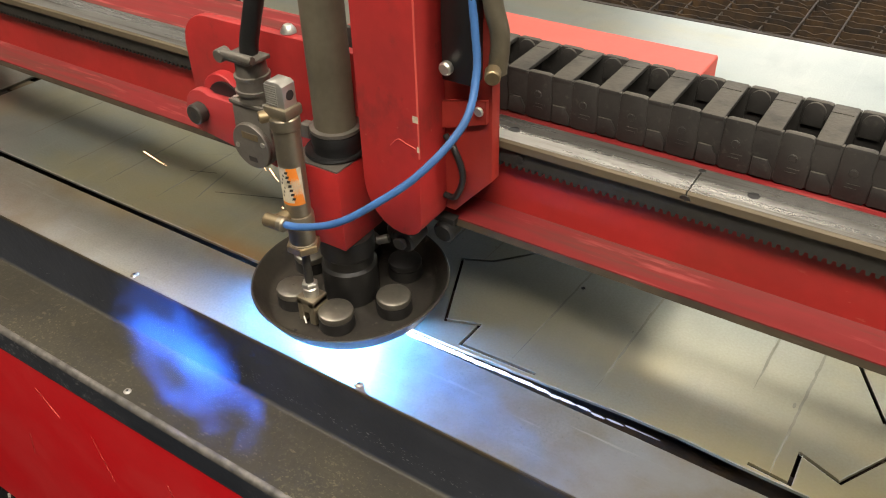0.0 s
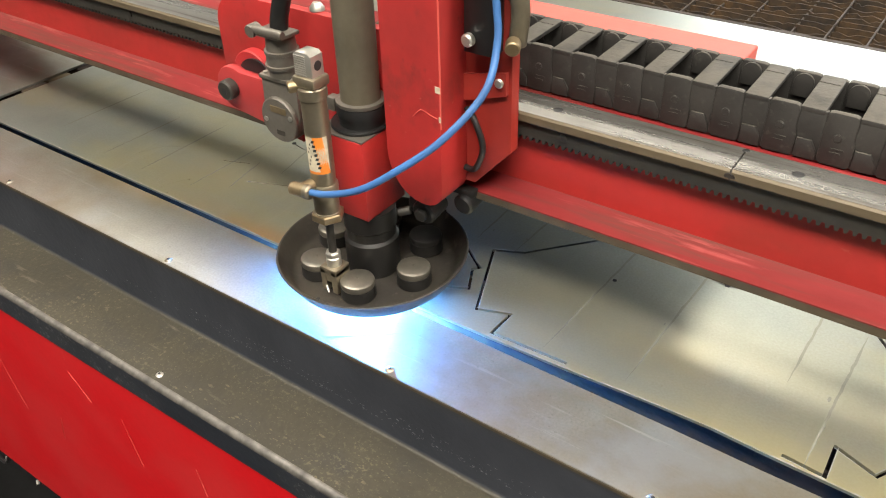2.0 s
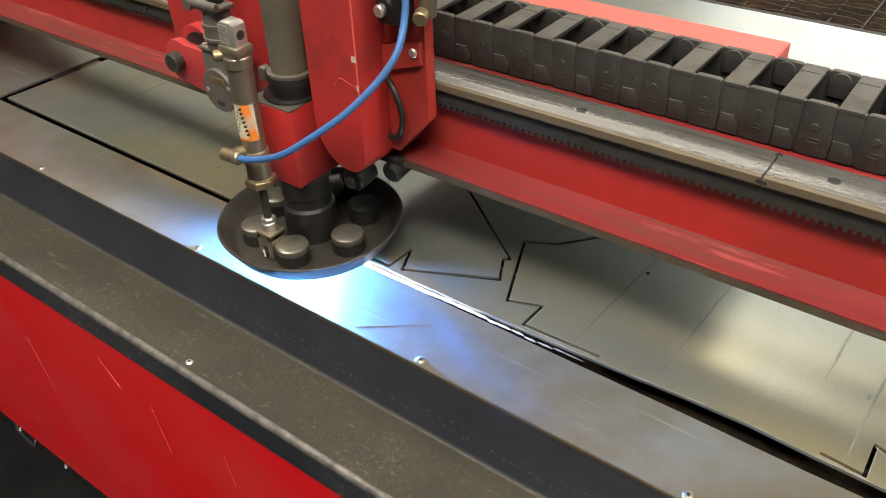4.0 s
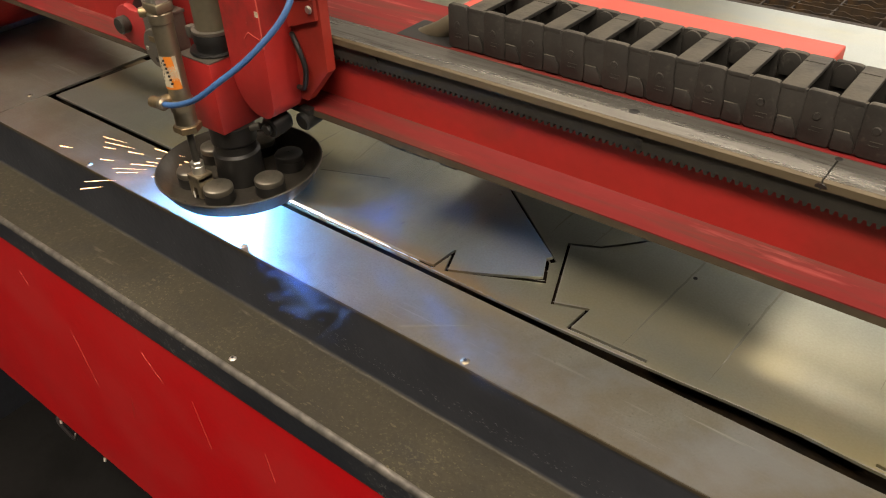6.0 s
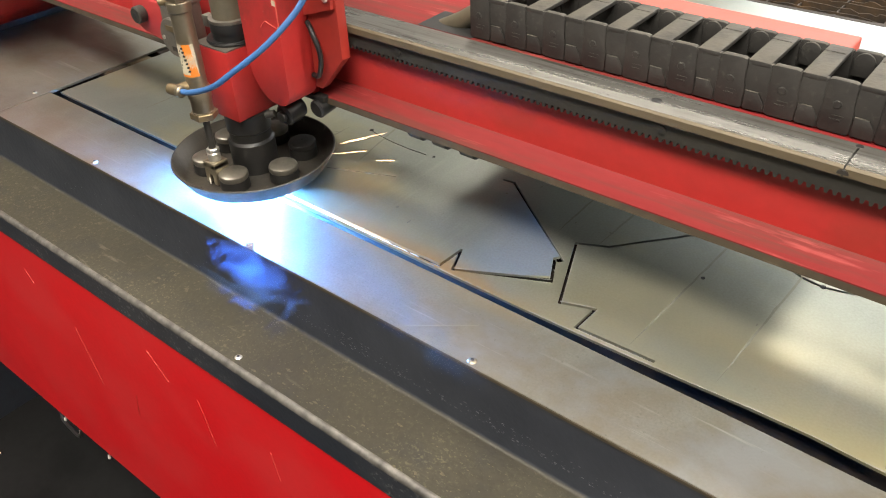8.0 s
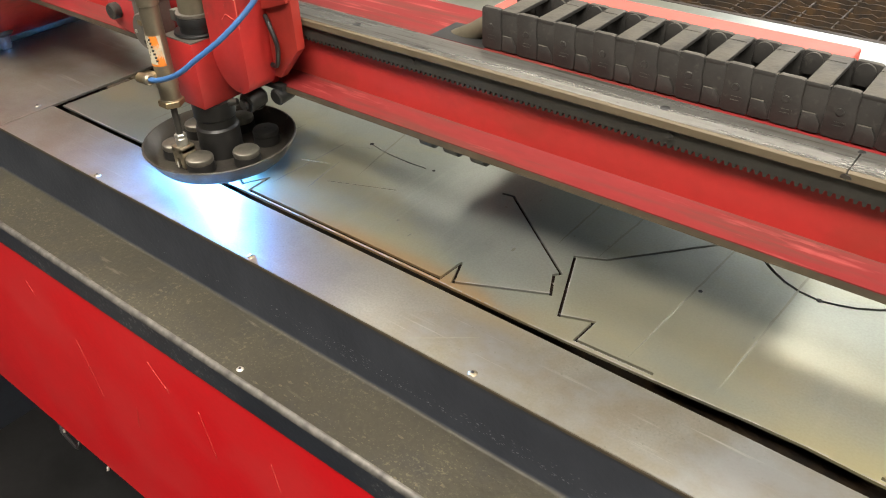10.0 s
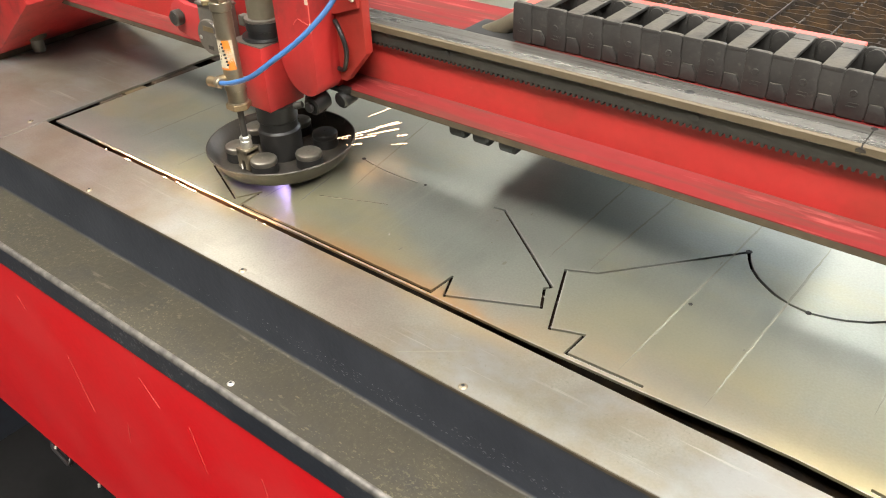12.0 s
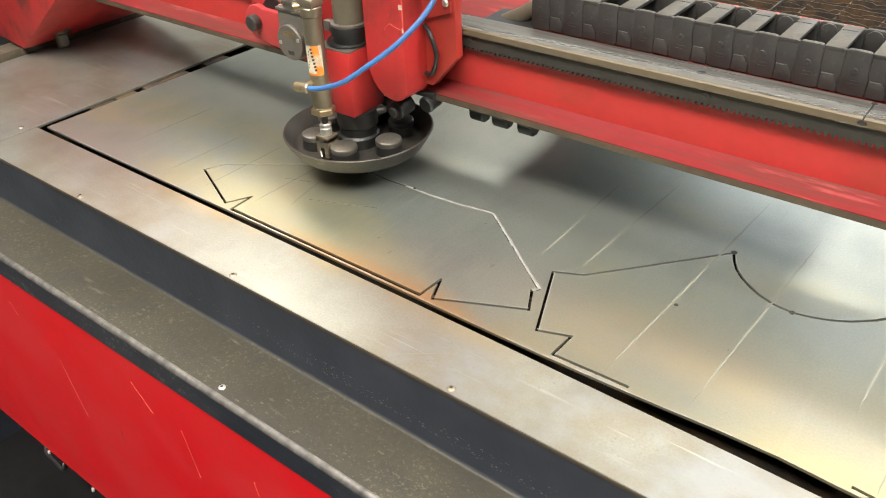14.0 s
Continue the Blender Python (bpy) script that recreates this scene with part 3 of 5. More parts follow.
    thing("thin_scratch", rod((-0.062, -0.078, -0.0003), (-0.006, -0.036, -0.0003), 0.0005, 6), M_CHALK, "thin bright scratch on the steel rim plate", "scratch")


# ---------------------------------------------------------------- bed of slats behind the sheet
def slat_bed():
    bed = base("slat_bed", "rusty grid of notched cutting slats", "slat bed")
    for i in range(31):
        y = 0.945 + i * 0.027
        bm = bmesh.new()
        pts, x = [], -1.1
        while x < 0.95:
            pts.append((x, -0.012 + random.choice((0.0, 0.0, 0.0, -0.002, -0.005)) + random.uniform(-0.001, 0.0)))
            x += random.uniform(0.005, 0.022)
        low = [bm.verts.new((px, y, -0.09)) for px, _ in pts]
        top = [bm.verts.new((px, y, pz)) for px, pz in pts]
        low2 = [bm.verts.new((px, y + 0.002, -0.09)) for px, _ in pts]
        top2 = [bm.verts.new((px, y + 0.002, pz)) for px, pz in pts]
        for k in range(len(pts) - 1):
            bm.faces.new((low[k], low[k + 1], top[k + 1], top[k]))
            bm.faces.new((low2[k], top2[k], top2[k + 1], low2[k + 1]))
            bm.faces.new((top[k], top[k + 1], top2[k + 1], top2[k]))
        part("slat", bm, M_SLAT, bed, smooth=0)
    for i in range(32):
        x = -1.08 + i * 0.064 + random.uniform(-0.010, 0.010)
        part("cross_slat", box(x, x + 0.003, 0.94, 1.75, -0.085, -0.013 + random.uniform(-0.006, 0.003)), M_BED, bed, smooth=0)
    part("bearer", box(-1.1, 0.95, 0.925, 0.935, -0.09, -0.004), M_BED, bed, smooth=0)
    for y0, y1, m in ((0.090, 0.130, M_SLAT), (0.135, 0.172, M_BRASS), (0.188, 0.275, M_SLAT), (0.31, 0.36, M_SLAT)):
        part("end_rest", box(-0.86, -0.79, y0, y1, -0.06, -0.0043, 0.001), m, bed, "heat-browned sheet rest")
    # slats under the sheet, seen through the end gap
    for i in range(16):
        y = 0.03 + i * 0.056
        part("slat", box(-1.1, 0.95, y, y + 0.004, -0.10, -0.012), M_SLAT, bed, smooth=0)


# ---------------------------------------------------------------- the steel sheet and its cuts
KERF = 0.0033
OLD_CUTS = [
    [(0.145, 0.0165), (0.068, 0.0145), (0.0695, 0.047), (0.037, 0.0355), (0.0, 0.1275), (0.031, 0.142), (0.144, 0.271)],
    [(0.144, 0.271), (0.150, 0.257), (0.158, 0.243), (0.168, 0.232), (0.180, 0.222), (0.193, 0.2135), (0.210, 0.2065), (0.229, 0.204), (0.246, 0.2075), (0.262, 0.213), (0.280, 0.223), (0.298, 0.238), (0.314, 0.257), (0.327, 0.28), (0.335, 0.31)],
    [(0.337, 0.018), (0.369, 0.015), (0.369, 0.050), (0.402, 0.037), (0.44, 0.10)],
    [(0.344, 0.238), (0.388, 0.183), (0.42, 0.12)],
    [(-0.078, 0.016), (0.0135, 0.058), (-0.001, 0.087), (0.004, 0.093), (-0.121, 0.189), (-0.135, 0.187)],
    [(-0.250, 0.1795), (-0.275, 0.1785), (-0.300, 0.1795), (-0.324, 0.182), (-0.340, 0.1855), (-0.349, 0.188)],
]
# the cut made while we watch: seconds and place of the torch
NEW_CUT = [(0.0, -0.078, 0.016), (1.5, -0.091, 0.047), (2.4, -0.093, 0.0135), (6.3, -0.394, 0.0135), (7.3, -0.396, 0.048), (8.7, -0.412, 0.019),
           (10.35, -0.505, 0.060), (11.0, -0.492, 0.086), (12.6, -0.388, 0.156), (13.4, -0.349, 0.174), (13.6, -0.324, 0.182)]


# corner of the half-cut piece that springs up along a line while the torch works on the far side
FLAP = [(-0.078, 0.016), (0.0135, 0.058), (-0.001, 0.087), (0.004, 0.093), (-0.121, 0.189)]
BANDS = 6
FOLD = Vector((FLAP[0][0] - FLAP[-1][0], FLAP[0][1] - FLAP[-1][1])).normalized()
OUTWARD = Vector((-FOLD.y, FOLD.x))


def band_of(p):
    """Which strip of the bent corner a point lies in, counted from the fold outwards."""
    if not within(p, FLAP):
        return -1
    return max(0, min(BANDS - 1, int((Vector(p) - Vector(FLAP[0])).dot(OUTWARD) / 0.0165)))


def within(p, poly):
    hit = False
    for a, b in zip(poly, poly[1:] + poly[:1]):
        if (a[1] > p[1]) != (b[1] > p[1]) and p[0] < (b[0] - a[0]) * (p[1] - a[1]) / (b[1] - a[1]) + a[0]:
            hit = not hit
    return hit


def seg_dist(p, a, b):
    ax, ay, bx, by = a[0], a[1], b[0], b[1]
    dx, dy = bx - ax, by - ay
    u = max(0, min(1, ((p[0] - ax) * dx + (p[1] - ay) * dy) / (dx * dx + dy * dy)))
    return math.hypot(p[0] - ax - u * dx, p[1] - ay - u * dy)


def quad_of(a, b, w, extra=0.0):
    a, b = Vector(a[:2]), Vector(b[:2])
    d = (b - a).normalized()
    n_ = Vector((-d.y, d.x)) * w / 2
    a, b = a - d * extra, b + d * extra
    return [a + n_, b + n_, b - n_, a - n_]


def kerf_of(a, b):
    """The long cut beside the sheet's edge springs open wider than the others."""
    return 0.0044 if a[1] == b[1] == 0.0135 else 0.0017 if a in OLD_CUTS[5] else KERF


def steel_sheet():
    from mathutils import geometry
    new_lines = [NEW_CUT[i][1:] for i in range(len(NEW_CUT))]
    lines = OLD_CUTS + [new_lines]
    segs = [(l[i], l[i + 1]) for l in lines for i in range(len(l) - 1)]
    verts, edges = [], []

    def ring(pts):
        k = len(verts)
        verts.extend(Vector(p) for p in pts)
        edges.extend((k + i, k + (i + 1) % len(pts)) for i in range(len(pts)))
    # outline, front edge a little wavy from the heat
    outline = [(-0.8145, 0.0095), (-0.5, 0.009), (-0.2, 0.0085), (0.0, 0.0075), (0.06, 0.0080), (0.13, 0.0095), (0.18, 0.0115), (0.23, 0.0140), (0.28, 0.0148), (0.33, 0.0120), (0.40, 0.0100), (0.95, 0.0110), (0.95, 0.912), (-0.778, 0.912)]
    ring(outline)
    for a, b in segs:
        ring(quad_of(a, b, kerf_of(a, b), KERF * 0.4))
    for i in range(BANDS):
        k = len(verts)
        o = OUTWARD * (0.0165 * i)
        verts.extend((Vector(FLAP[0]) + o, Vector(FLAP[-1]) + o))
        edges.append((k, k + 1))
    vo, eo, fo, *_ = geometry.delaunay_2d_cdt(verts, edges, [], 0, 1e-6)

    def plate(keep):
        """The faces that keep() accepts, as a plate 3 mm thick."""
        bm = bmesh.new()
        top = [bm.verts.new((v.x, v.y, 0.0)) for v in vo]
        for f in fo:
            c = sum((vo[i] for i in f), Vector((0, 0))) / len(f)
            if within(c, outline) and keep(c) and not any(seg_dist(c, a, b) < kerf_of(a, b) / 2 - 1e-5 for a, b in segs):
                bm.faces.new([top[i] for i in f])
        bm.normal_update()
        for f in bm.faces:
            if f.normal.z < 0:
                f.normal_flip()
        low = [bm.verts.new((v.x, v.y, -0.003)) for v in vo]
        bm.verts.index_update()
        upper = list(bm.faces)
        rim = [(e.verts[0].index, e.verts[1].index) for e in bm.edges if len(e.link_faces) == 1]
        for f in upper:
            bm.faces.new([low[v.index] for v in reversed(f.verts)])
        for i, j in rim:
            bm.faces.new((top[i], top[j], low[j], low[i]))
        bmesh.ops.delete(bm, geom=[v for v in bm.verts if not v.link_faces], context="VERTS")
        bmesh.ops.recalc_face_normals(bm, faces=bm.faces)
        return bm
    sheet = thing("steel_sheet", plate(lambda c: band_of(c) < 0), M_SHEET, "large grey steel sheet partly cut into angular shapes", "steel sheet", smooth=0)
    flap = [part("lifted_corner", plate(lambda c: band_of(c) == i), M_SHEET, sheet, "corner of the cut piece that springs up", smooth=0) for i in range(BANDS)]
    # metal still standing in the kerf; it drops out as the torch passes
    strips, burrs = [], []
    for i in range(len(NEW_CUT) - 1):
        t0, x0, y0 = NEW_CUT[i]
        t1, x1, y1 = NEW_CUT[i + 1]
        k = max(1, round(math.hypot(x1 - x0, y1 - y0) / 0.016))
        for j in range(k):
            a = (x0 + (x1 - x0) * j / k, y0 + (y1 - y0) * j / k if y1 != y0 else y0)
            b = (x0 + (x1 - x0) * (j + 1) / k, y0 + (y1 - y0) * (j + 1) / k if y1 != y0 else y0)
            q = quad_of(a, b, kerf_of(a, b) - 0.0001)
            bm = bmesh.new()
            lo = [bm.verts.new((p.x, p.y, -0.003)) for p in q]
            hi = [bm.verts.new((p.x, p.y, -0.00005)) for p in q]
            bm.faces.new(hi), bm.faces.new(lo[::-1])
            for e in range(4):
                bm.faces.new((lo[e], lo[(e + 1) % 4], hi[(e + 1) % 4], hi[e]))
            bmesh.ops.recalc_face_normals(bm, faces=bm.faces)
            ob = part("kerf_strip", bm, M_SHEET, sheet, smooth=0)
            strips.append((t0 + (t1 - t0) * (j + 0.5) / k, ob))
            if t0 > 9.5:
                d = (Vector(b) - Vector(a)).normalized()
                w = Vector((-d.y, d.x)) * random.uniform(0.0006, 0.0012)
                o = Vector((-d.y, d.x)) * (KERF / 2 - 0.0008)
                bm = bmesh.new()
                for sgn in (-1, 1):
                    bm.faces.new([bm.verts.new((*p, 0.0003)) for p in (Vector(a) + sgn * o, Vector(b) + sgn * o, Vector(b) + sgn * (o + w), Vector(a) + sgn * (o + w))])
                for f in bm.faces:
                    f.normal_update()
                    if f.normal.z < 0:
                        f.normal_flip()
                burrs.append((t0 + (t1 - t0) * (j + 0.7) / k, part("burr_and_edge_glint", bm, M_BURR, sheet, "bright burr and painted edge glint along the cut", smooth=0)))
    # painted glint: pale strips for light on the finished cut's edge once the torch comes back to it
    freed = OLD_CUTS[4][2:-1] + [(-0.150, 0.184), (-0.177, 0.181), (-0.210, 0.179), (-0.250, 0.1795)]
    for i, (a, b) in enumerate(zip(freed, freed[1:])):
        bm = bmesh.new()
        d = (Vector(b) - Vector(a)).normalized()
        side = Vector((-d.y, d.x))
        n_ = max(2, int((Vector(b) - Vector(a)).length / 0.008))
        for k in range(n_):
            p, q = Vector(a).lerp(Vector(b), k / n_), Vector(a).lerp(Vector(b), (k + 1) / n_)
            lo, hi = side * random.uniform(-0.0020, -0.0008), side * random.uniform(0.0008, 0.0016)
            bm.faces.new([bm.verts.new((*w, 0.0003)) for w in (p + lo, q + lo, q + hi, p + hi)])
        for f in bm.faces:
            f.normal_update()
            if f.normal.z < 0:
                f.normal_flip()
        burrs.append((12.0 + 0.09 * (len(freed) - i), part("burr_and_edge_glint", bm, M_BURR, sheet, "bright burr and painted edge glint along the cut", smooth=0)))
    # marks on the sheet
    for x0, y0, x1, y1 in ((0.119, 0.022, 0.141, 0.40), (0.199, 0.025, 0.214, 0.34), (0.353, 0.016, 0.362, 0.20), (-0.027, 0.135, -0.028, 0.34), (0.020, 0.135, 0.034, 0.38),
                           (-0.468, 0.03, -0.466, 0.18), (-0.384, 0.04, -0.38, 0.18), (-0.545, 0.03, -0.54, 0.16), (-0.66, 0.05, -0.655, 0.2), (0.317, 0.10, 0.324, 0.30), (-0.307, 0.115, -0.352, 0.34), (-0.339, 0.06, -0.352, 0.13)):
        bm = bmesh.new()
        n_ = 26
        rows = []
        for i in range(n_ + 1):
            u = i / n_
            w = random.uniform(0.0009, 0.0014) * min(1, 0.1 + 5 * u, 0.1 + 5 * (1 - u))
            xx = x0 + (x1 - x0) * u + random.uniform(-0.0005, 0.0005)
            y = y0 + (y1 - y0) * u
            rows.append((bm.verts.new((xx - w, y, 0.0002)), bm.verts.new((xx + w, y, 0.0002))))
        for a, b in zip(rows, rows[1:]):
            bm.faces.new((a[0], a[1], b[1], b[0]))
        part("chalk_line", bm, M_CHALK, sheet, "faint pale line across the sheet", smooth=0)
    # bright burrs along the old cuts
    for line in OLD_CUTS:
        bm = bmesh.new()
        for a, b in zip(line, line[1:]):
            if line is OLD_CUTS[4] and math.hypot(b[0] - a[0], b[1] - a[1]) < 0.04:
                continue
            n_ = max(2, int(math.hypot(b[0] - a[0], b[1] - a[1]) / 0.006))
            d = (Vector(b) - Vector(a)).normalized()
            s = Vector((-d.y, d.x))
            side = random.choice((-1, 1))
            for i in range(n_):
                if random.random() < 0.05:
                    continue
                p = Vector(a) + (Vector(b) - Vector(a)) * (i / n_)
                q = Vector(a) + (Vector(b) - Vector(a)) * ((i + 1) / n_)
                o = s * side * (KERF / 2 + 0.0001)
                w = s * side * random.uniform(0.0004, 0.0009)
                vs = [bm.verts.new((*(p + o), 0.0002)), bm.verts.new((*(q + o), 0.0002)), bm.verts.new((*(q + o + w), 0.0002)), bm.verts.new((*(p + o + w), 0.0002))]
                bm.faces.new(vs)
        for f in bm.faces:
            f.normal_update()
            if f.normal.z < 0:
                f.normal_flip()
        tagged(part("burr", bm, M_BURR, sheet, "bright burr along a cut", smooth=0), kind="stuff")
    bm = bmesh.new()
    x = 0.02
    while x < 0.94:
        step = random.uniform(0.004, 0.014)
        knots = ((0.0, 0.0075), (0.06, 0.0080), (0.13, 0.0095), (0.18, 0.0115), (0.23, 0.0140), (0.28, 0.0148), (0.33, 0.0120), (0.40, 0.0100), (0.96, 0.0110))
        y = next(p[1] + (q[1] - p[1]) * (x - p[0]) / (q[0] - p[0]) for p, q in zip(knots, knots[1:]) if x <= q[0])
        w = random.uniform(0.0004, 0.0011)
        bm.faces.new([bm.verts.new(p) for p in ((x, y, 0.0003), (x + step, y, 0.0003), (x + step, y + w, 0.0003), (x, y + w, 0.0003))])
        x += step
    x = -0.80
    while x < -0.02:
        step = random.uniform(0.004, 0.016)
        w = random.uniform(0.0004, 0.0011)
        y = 0.0094 - 0.0012 * (x + 0.8) / 0.8
        bm.faces.new([bm.verts.new(p) for p in ((x, y, 0.0003), (x + step, y, 0.0003), (x + step, y + w, 0.0003), (x, y + w, 0.0003))])
        x += step + random.choice((0, 0, 0.004))
    tagged(part("edge_burr", bm, M_BURR, sheet, "bright sheared edge", smooth=0), kind="stuff")
    for x, y in ((0.131, 0.150), (0.128, 0.235), (0.199, 0.115), (0.207, 0.20), (-0.02, 0.16), (-0.094, 0.124), (-0.115, 0.165), (-0.06, 0.10), (-0.15, 0.21), (-0.09, 0.20), (0.02, 0.165), (-0.20, 0.07), (-0.17, 0.055), (0.352, 0.10)):
        part("pale_spot", lathe([(0, 0.0002), (0.0011, 0.0002), (0.0013, 0.0001)], 9, Matrix.Translation((x, y, 0)) @ Matrix.Diagonal((1.0 + 0.5 * math.sin(90 * x), 1.9 + math.sin(140 * y), 1.0, 1.0))), M_CHALK, sheet, smooth=0)
    for a, b, r in (((-0.33, 0.085), (-0.245, 0.118), 0.0004), ((-0.395, 0.105), (-0.36, 0.118), 0.0004)):
        part("dark_scratch", rod((*a, 0.0), (*b, 0.0), r, 5), M_OILY, sheet, "faint dark scratch", smooth=0)
    for x, y, r in ((0.229, 0.204, 0.003), (0.144, 0.272, 0.0035), (-0.237, 0.181, 0.002), (-0.349, 0.188, 0.003), (0.131, 0.150, 0.0022)):
        part("pierce_mark", lathe([(0, 0.0004), (r, 0.0004), (r, 0.0001)], 12, Matrix.Translation((x, y, 0))), M_KERF, sheet, "small burnt pierce hole", smooth=0)
    return sheet, flap, strips, burrs


# ---------------------------------------------------------------- gantry beam with rack, rail and cable chain
def gantry():
    g = base("gantry_beam", "red steel gantry beam with rack, ground rail and dusty paint", "gantry beam")
    part("web", box(-1.32, 1.3, 0.060, 0.068, 0.1228, 0.1935), M_WEB, g, "dull red painted web", smooth=0)
    part("flange", extrude_yz([(0.0605, 0.1290), (0.0565, 0.1262), (0.0515, 0.1240), (0.0480, 0.1215), (0.0425, 0.1196), (0.0370, 0.1175), (0.0370, 0.1160), (0.12, 0.1160), (0.12, 0.1225), (0.0605, 0.1225)], -1.32, 1.3), M_REDDIRT, g, "rounded lower flange, red paint rubbed and oily, pink highlights painted in", smooth=50)
    part("flange_toe", extrude_yz([(0.0362, 0.1168), (0.0362, 0.1095), (0.0385, 0.1082), (0.12, 0.1082), (0.12, 0.1158), (0.0372, 0.1159)], -1.32, 1.3), M_OILY, g, "brown oily bare lower edge", smooth=0)
    # added plate, sized for the dark reflection wanted in the sheet
    part("added_soffit", box(-0.205, 0.195, 0.045, 0.374, 0.1050, 0.1078), M_SOFFIT, g, "added dark plate that darkens the sheet's reflection", smooth=0)
    part("top_plate", box(-1.32, 1.3, 0.060, 0.195, 0.190, 0.1945), M_REDDIRT, g, "red painted top", smooth=0)
    part("back_web", box(-1.32, 1.3, 0.187, 0.195, 0.1175, 0.1895), M_RED, g, smooth=0)
    # rack: body and a row of teeth below
    bm = box(-1.32, 1.3, 0.050, 0.0598, 0.1805, 0.1945)
    pitch, x = 0.00628, -1.31
    while x < 1.29:
        a = [bm.verts.new((x + dx, 0.0503, z)) for dx, z in ((0, 0.1806), (0.0011, 0.1766), (0.0031, 0.1766), (0.0042, 0.1806))]
        b = [bm.verts.new((x + dx, 0.0597, z)) for dx, z in ((0, 0.1806), (0.0011, 0.1766), (0.0031, 0.1766), (0.0042, 0.1806))]
        bm.faces.new(a), bm.faces.new(b[::-1])
        for i in range(3):
            bm.faces.new((a[i], b[i], b[i + 1], a[i + 1]))
        x += pitch
    bmesh.ops.recalc_face_normals(bm, faces=bm.faces)
    part("rack", bm, M_RACK, g, "dark greasy toothed rack", smooth=0)
    for x in (-1.04, -0.755, -0.470, -0.185, 0.099, 0.384, 0.67):
        r = part("rack_bolt", rod((x, 0.0505, 0.1885), (x, 0.0485, 0.1885), 0.0036, 16), M_RACK, g)
        part("socket", rod((x, 0.0484, 0.1885), (x, 0.0482, 0.1885), 0.0019, 6), M_PRINT, r)
    # ground rail in two lengths
    sect = [(0.0468, 0.1950), (0.0462, 0.1962), (0.0462, 0.2020), (0.0475, 0.2035), (0.0850, 0.2035), (0.0860, 0.2025), (0.0860, 0.1950)]
    for a, b in ((-1.3, 0.2384), (0.2397, 1.28)):
        r = part("rail", extrude_yz(sect, a, b), M_RAIL, g, "worn bright ground steel rail", smooth=0)
        part("rail_front", extrude_yz([(0.0460, 0.1955), (0.0458, 0.1962), (0.0458, 0.2021), (0.0474, 0.2039), (0.0486, 0.2037), (0.0464, 0.2018)], a, b), M_FILM, r, "brown oil film on the rail's face", smooth=0)
    part("joint_gap", box(0.2385, 0.2396, 0.0475, 0.0855, 0.1947, 0.2010), M_SOOT, g, smooth=0)
    part("joint_blob", rod((0.239, 0.0458, 0.1985), (0.239, 0.0452, 0.1982), 0.0042, 12), M_SOOT, g, "dark blob at the rail joint")
    part("joint_blob", lathe([(0, 0.0003), (0.0026, 0.0003), (0.003, 0.0)], 14, Matrix.Translation((0.239, 0.0815, 0.2035))), M_SOOT, g, "dark blob at the rail joint")
    for x in (-0.99, -0.63, -0.276, 0.084, 0.282, 0.47):
        part("rail_hole", lathe([(0, 0.0002), (0.0042, 0.0002), (0.0046, 0.0)], 18, Matrix.Translation((x, 0.0665, 0.2036))), M_PRINT, g)
    for x in (0.03, 0.36, -0.45):
        part("stop_screw", lathe([(0, 0.004), (0.003, 0.0035), (0.0038, 0.0015), (0.0038, 0), (0, 0)], 14, Matrix.Translation((x, 0.0885, 0.1945))), M_CHROME, g)
    # long box behind
    part("rear_cover", box(-0.24, 0.164, 0.196, 0.376, 0.110, 0.172, 0.002), M_PALERED, g, "dusty pale red sheet metal cover", smooth=0)
    # opening for the cables
    part("cable_opening", extrude_yz([(0.104, 0.1949), (0.150, 0.1949), (0.150, 0.1947), (0.104, 0.1947)], -0.205, -0.135), M_PRINT, g, "dark cable opening in the beam", smooth=0)
    part("cable_sleeve", hose([(-0.19, 0.128, 0.186), (-0.165, 0.128, 0.199), (-0.140, 0.130, 0.213), (-0.10, 0.132, 0.216)], 0.010), M_TUBE, g, "grey cable sleeve")
    # guide roller and end bracket at the far end
    part("end_bracket", prism([(-1.26, 0.030), (-1.125, 0.014), (-0.955, 0.130), (-0.955, 0.40), (-1.26, 0.40)], -0.035, 0.22, 0.003), M_GRIMY, g, "red end bracket with a slanted foot")
    part("guide_roller", lathe([(0, 0), (0.010, 0), (0.011, 0.002), (0.011, 0.022), (0.009, 0.024), (0.0, 0.024)], 24, Matrix.Translation((-1.114, 0.034, 0.001))), M_CAST, g, "bright steel guide roller")
    part("roller_housing", lathe([(0, 0.025), (0.017, 0.025), (0.021, 0.030), (0.021, 0.040), (0.014, 0.044), (0.012, 0.060), (0, 0.060)], 24, Matrix.Translation((-1.114, 0.034, 0.0))), M_OILY, g, "brown oily roller housing")
    part("roller_stem", rod((-1.114, 0.034, 0.060), (-1.114, 0.034, 0.16), 0.008, 20), M_BED, g)
    for x in (-0.205, -0.170, -0.132):
        hang = part("under_bracket", box(x - 0.010, x + 0.010, 0.085, 0.110, 0.078, 0.1049, 0.002), M_SOOT, g, "black hanger under the beam")
        part("under_roller", rod((x - 0.012, 0.097, 0.0745), (x + 0.012, 0.097, 0.0745), 0.0105, 18, chamfer=0.003), M_SOOT, hang, "black rubber roller under the beam")
    return g


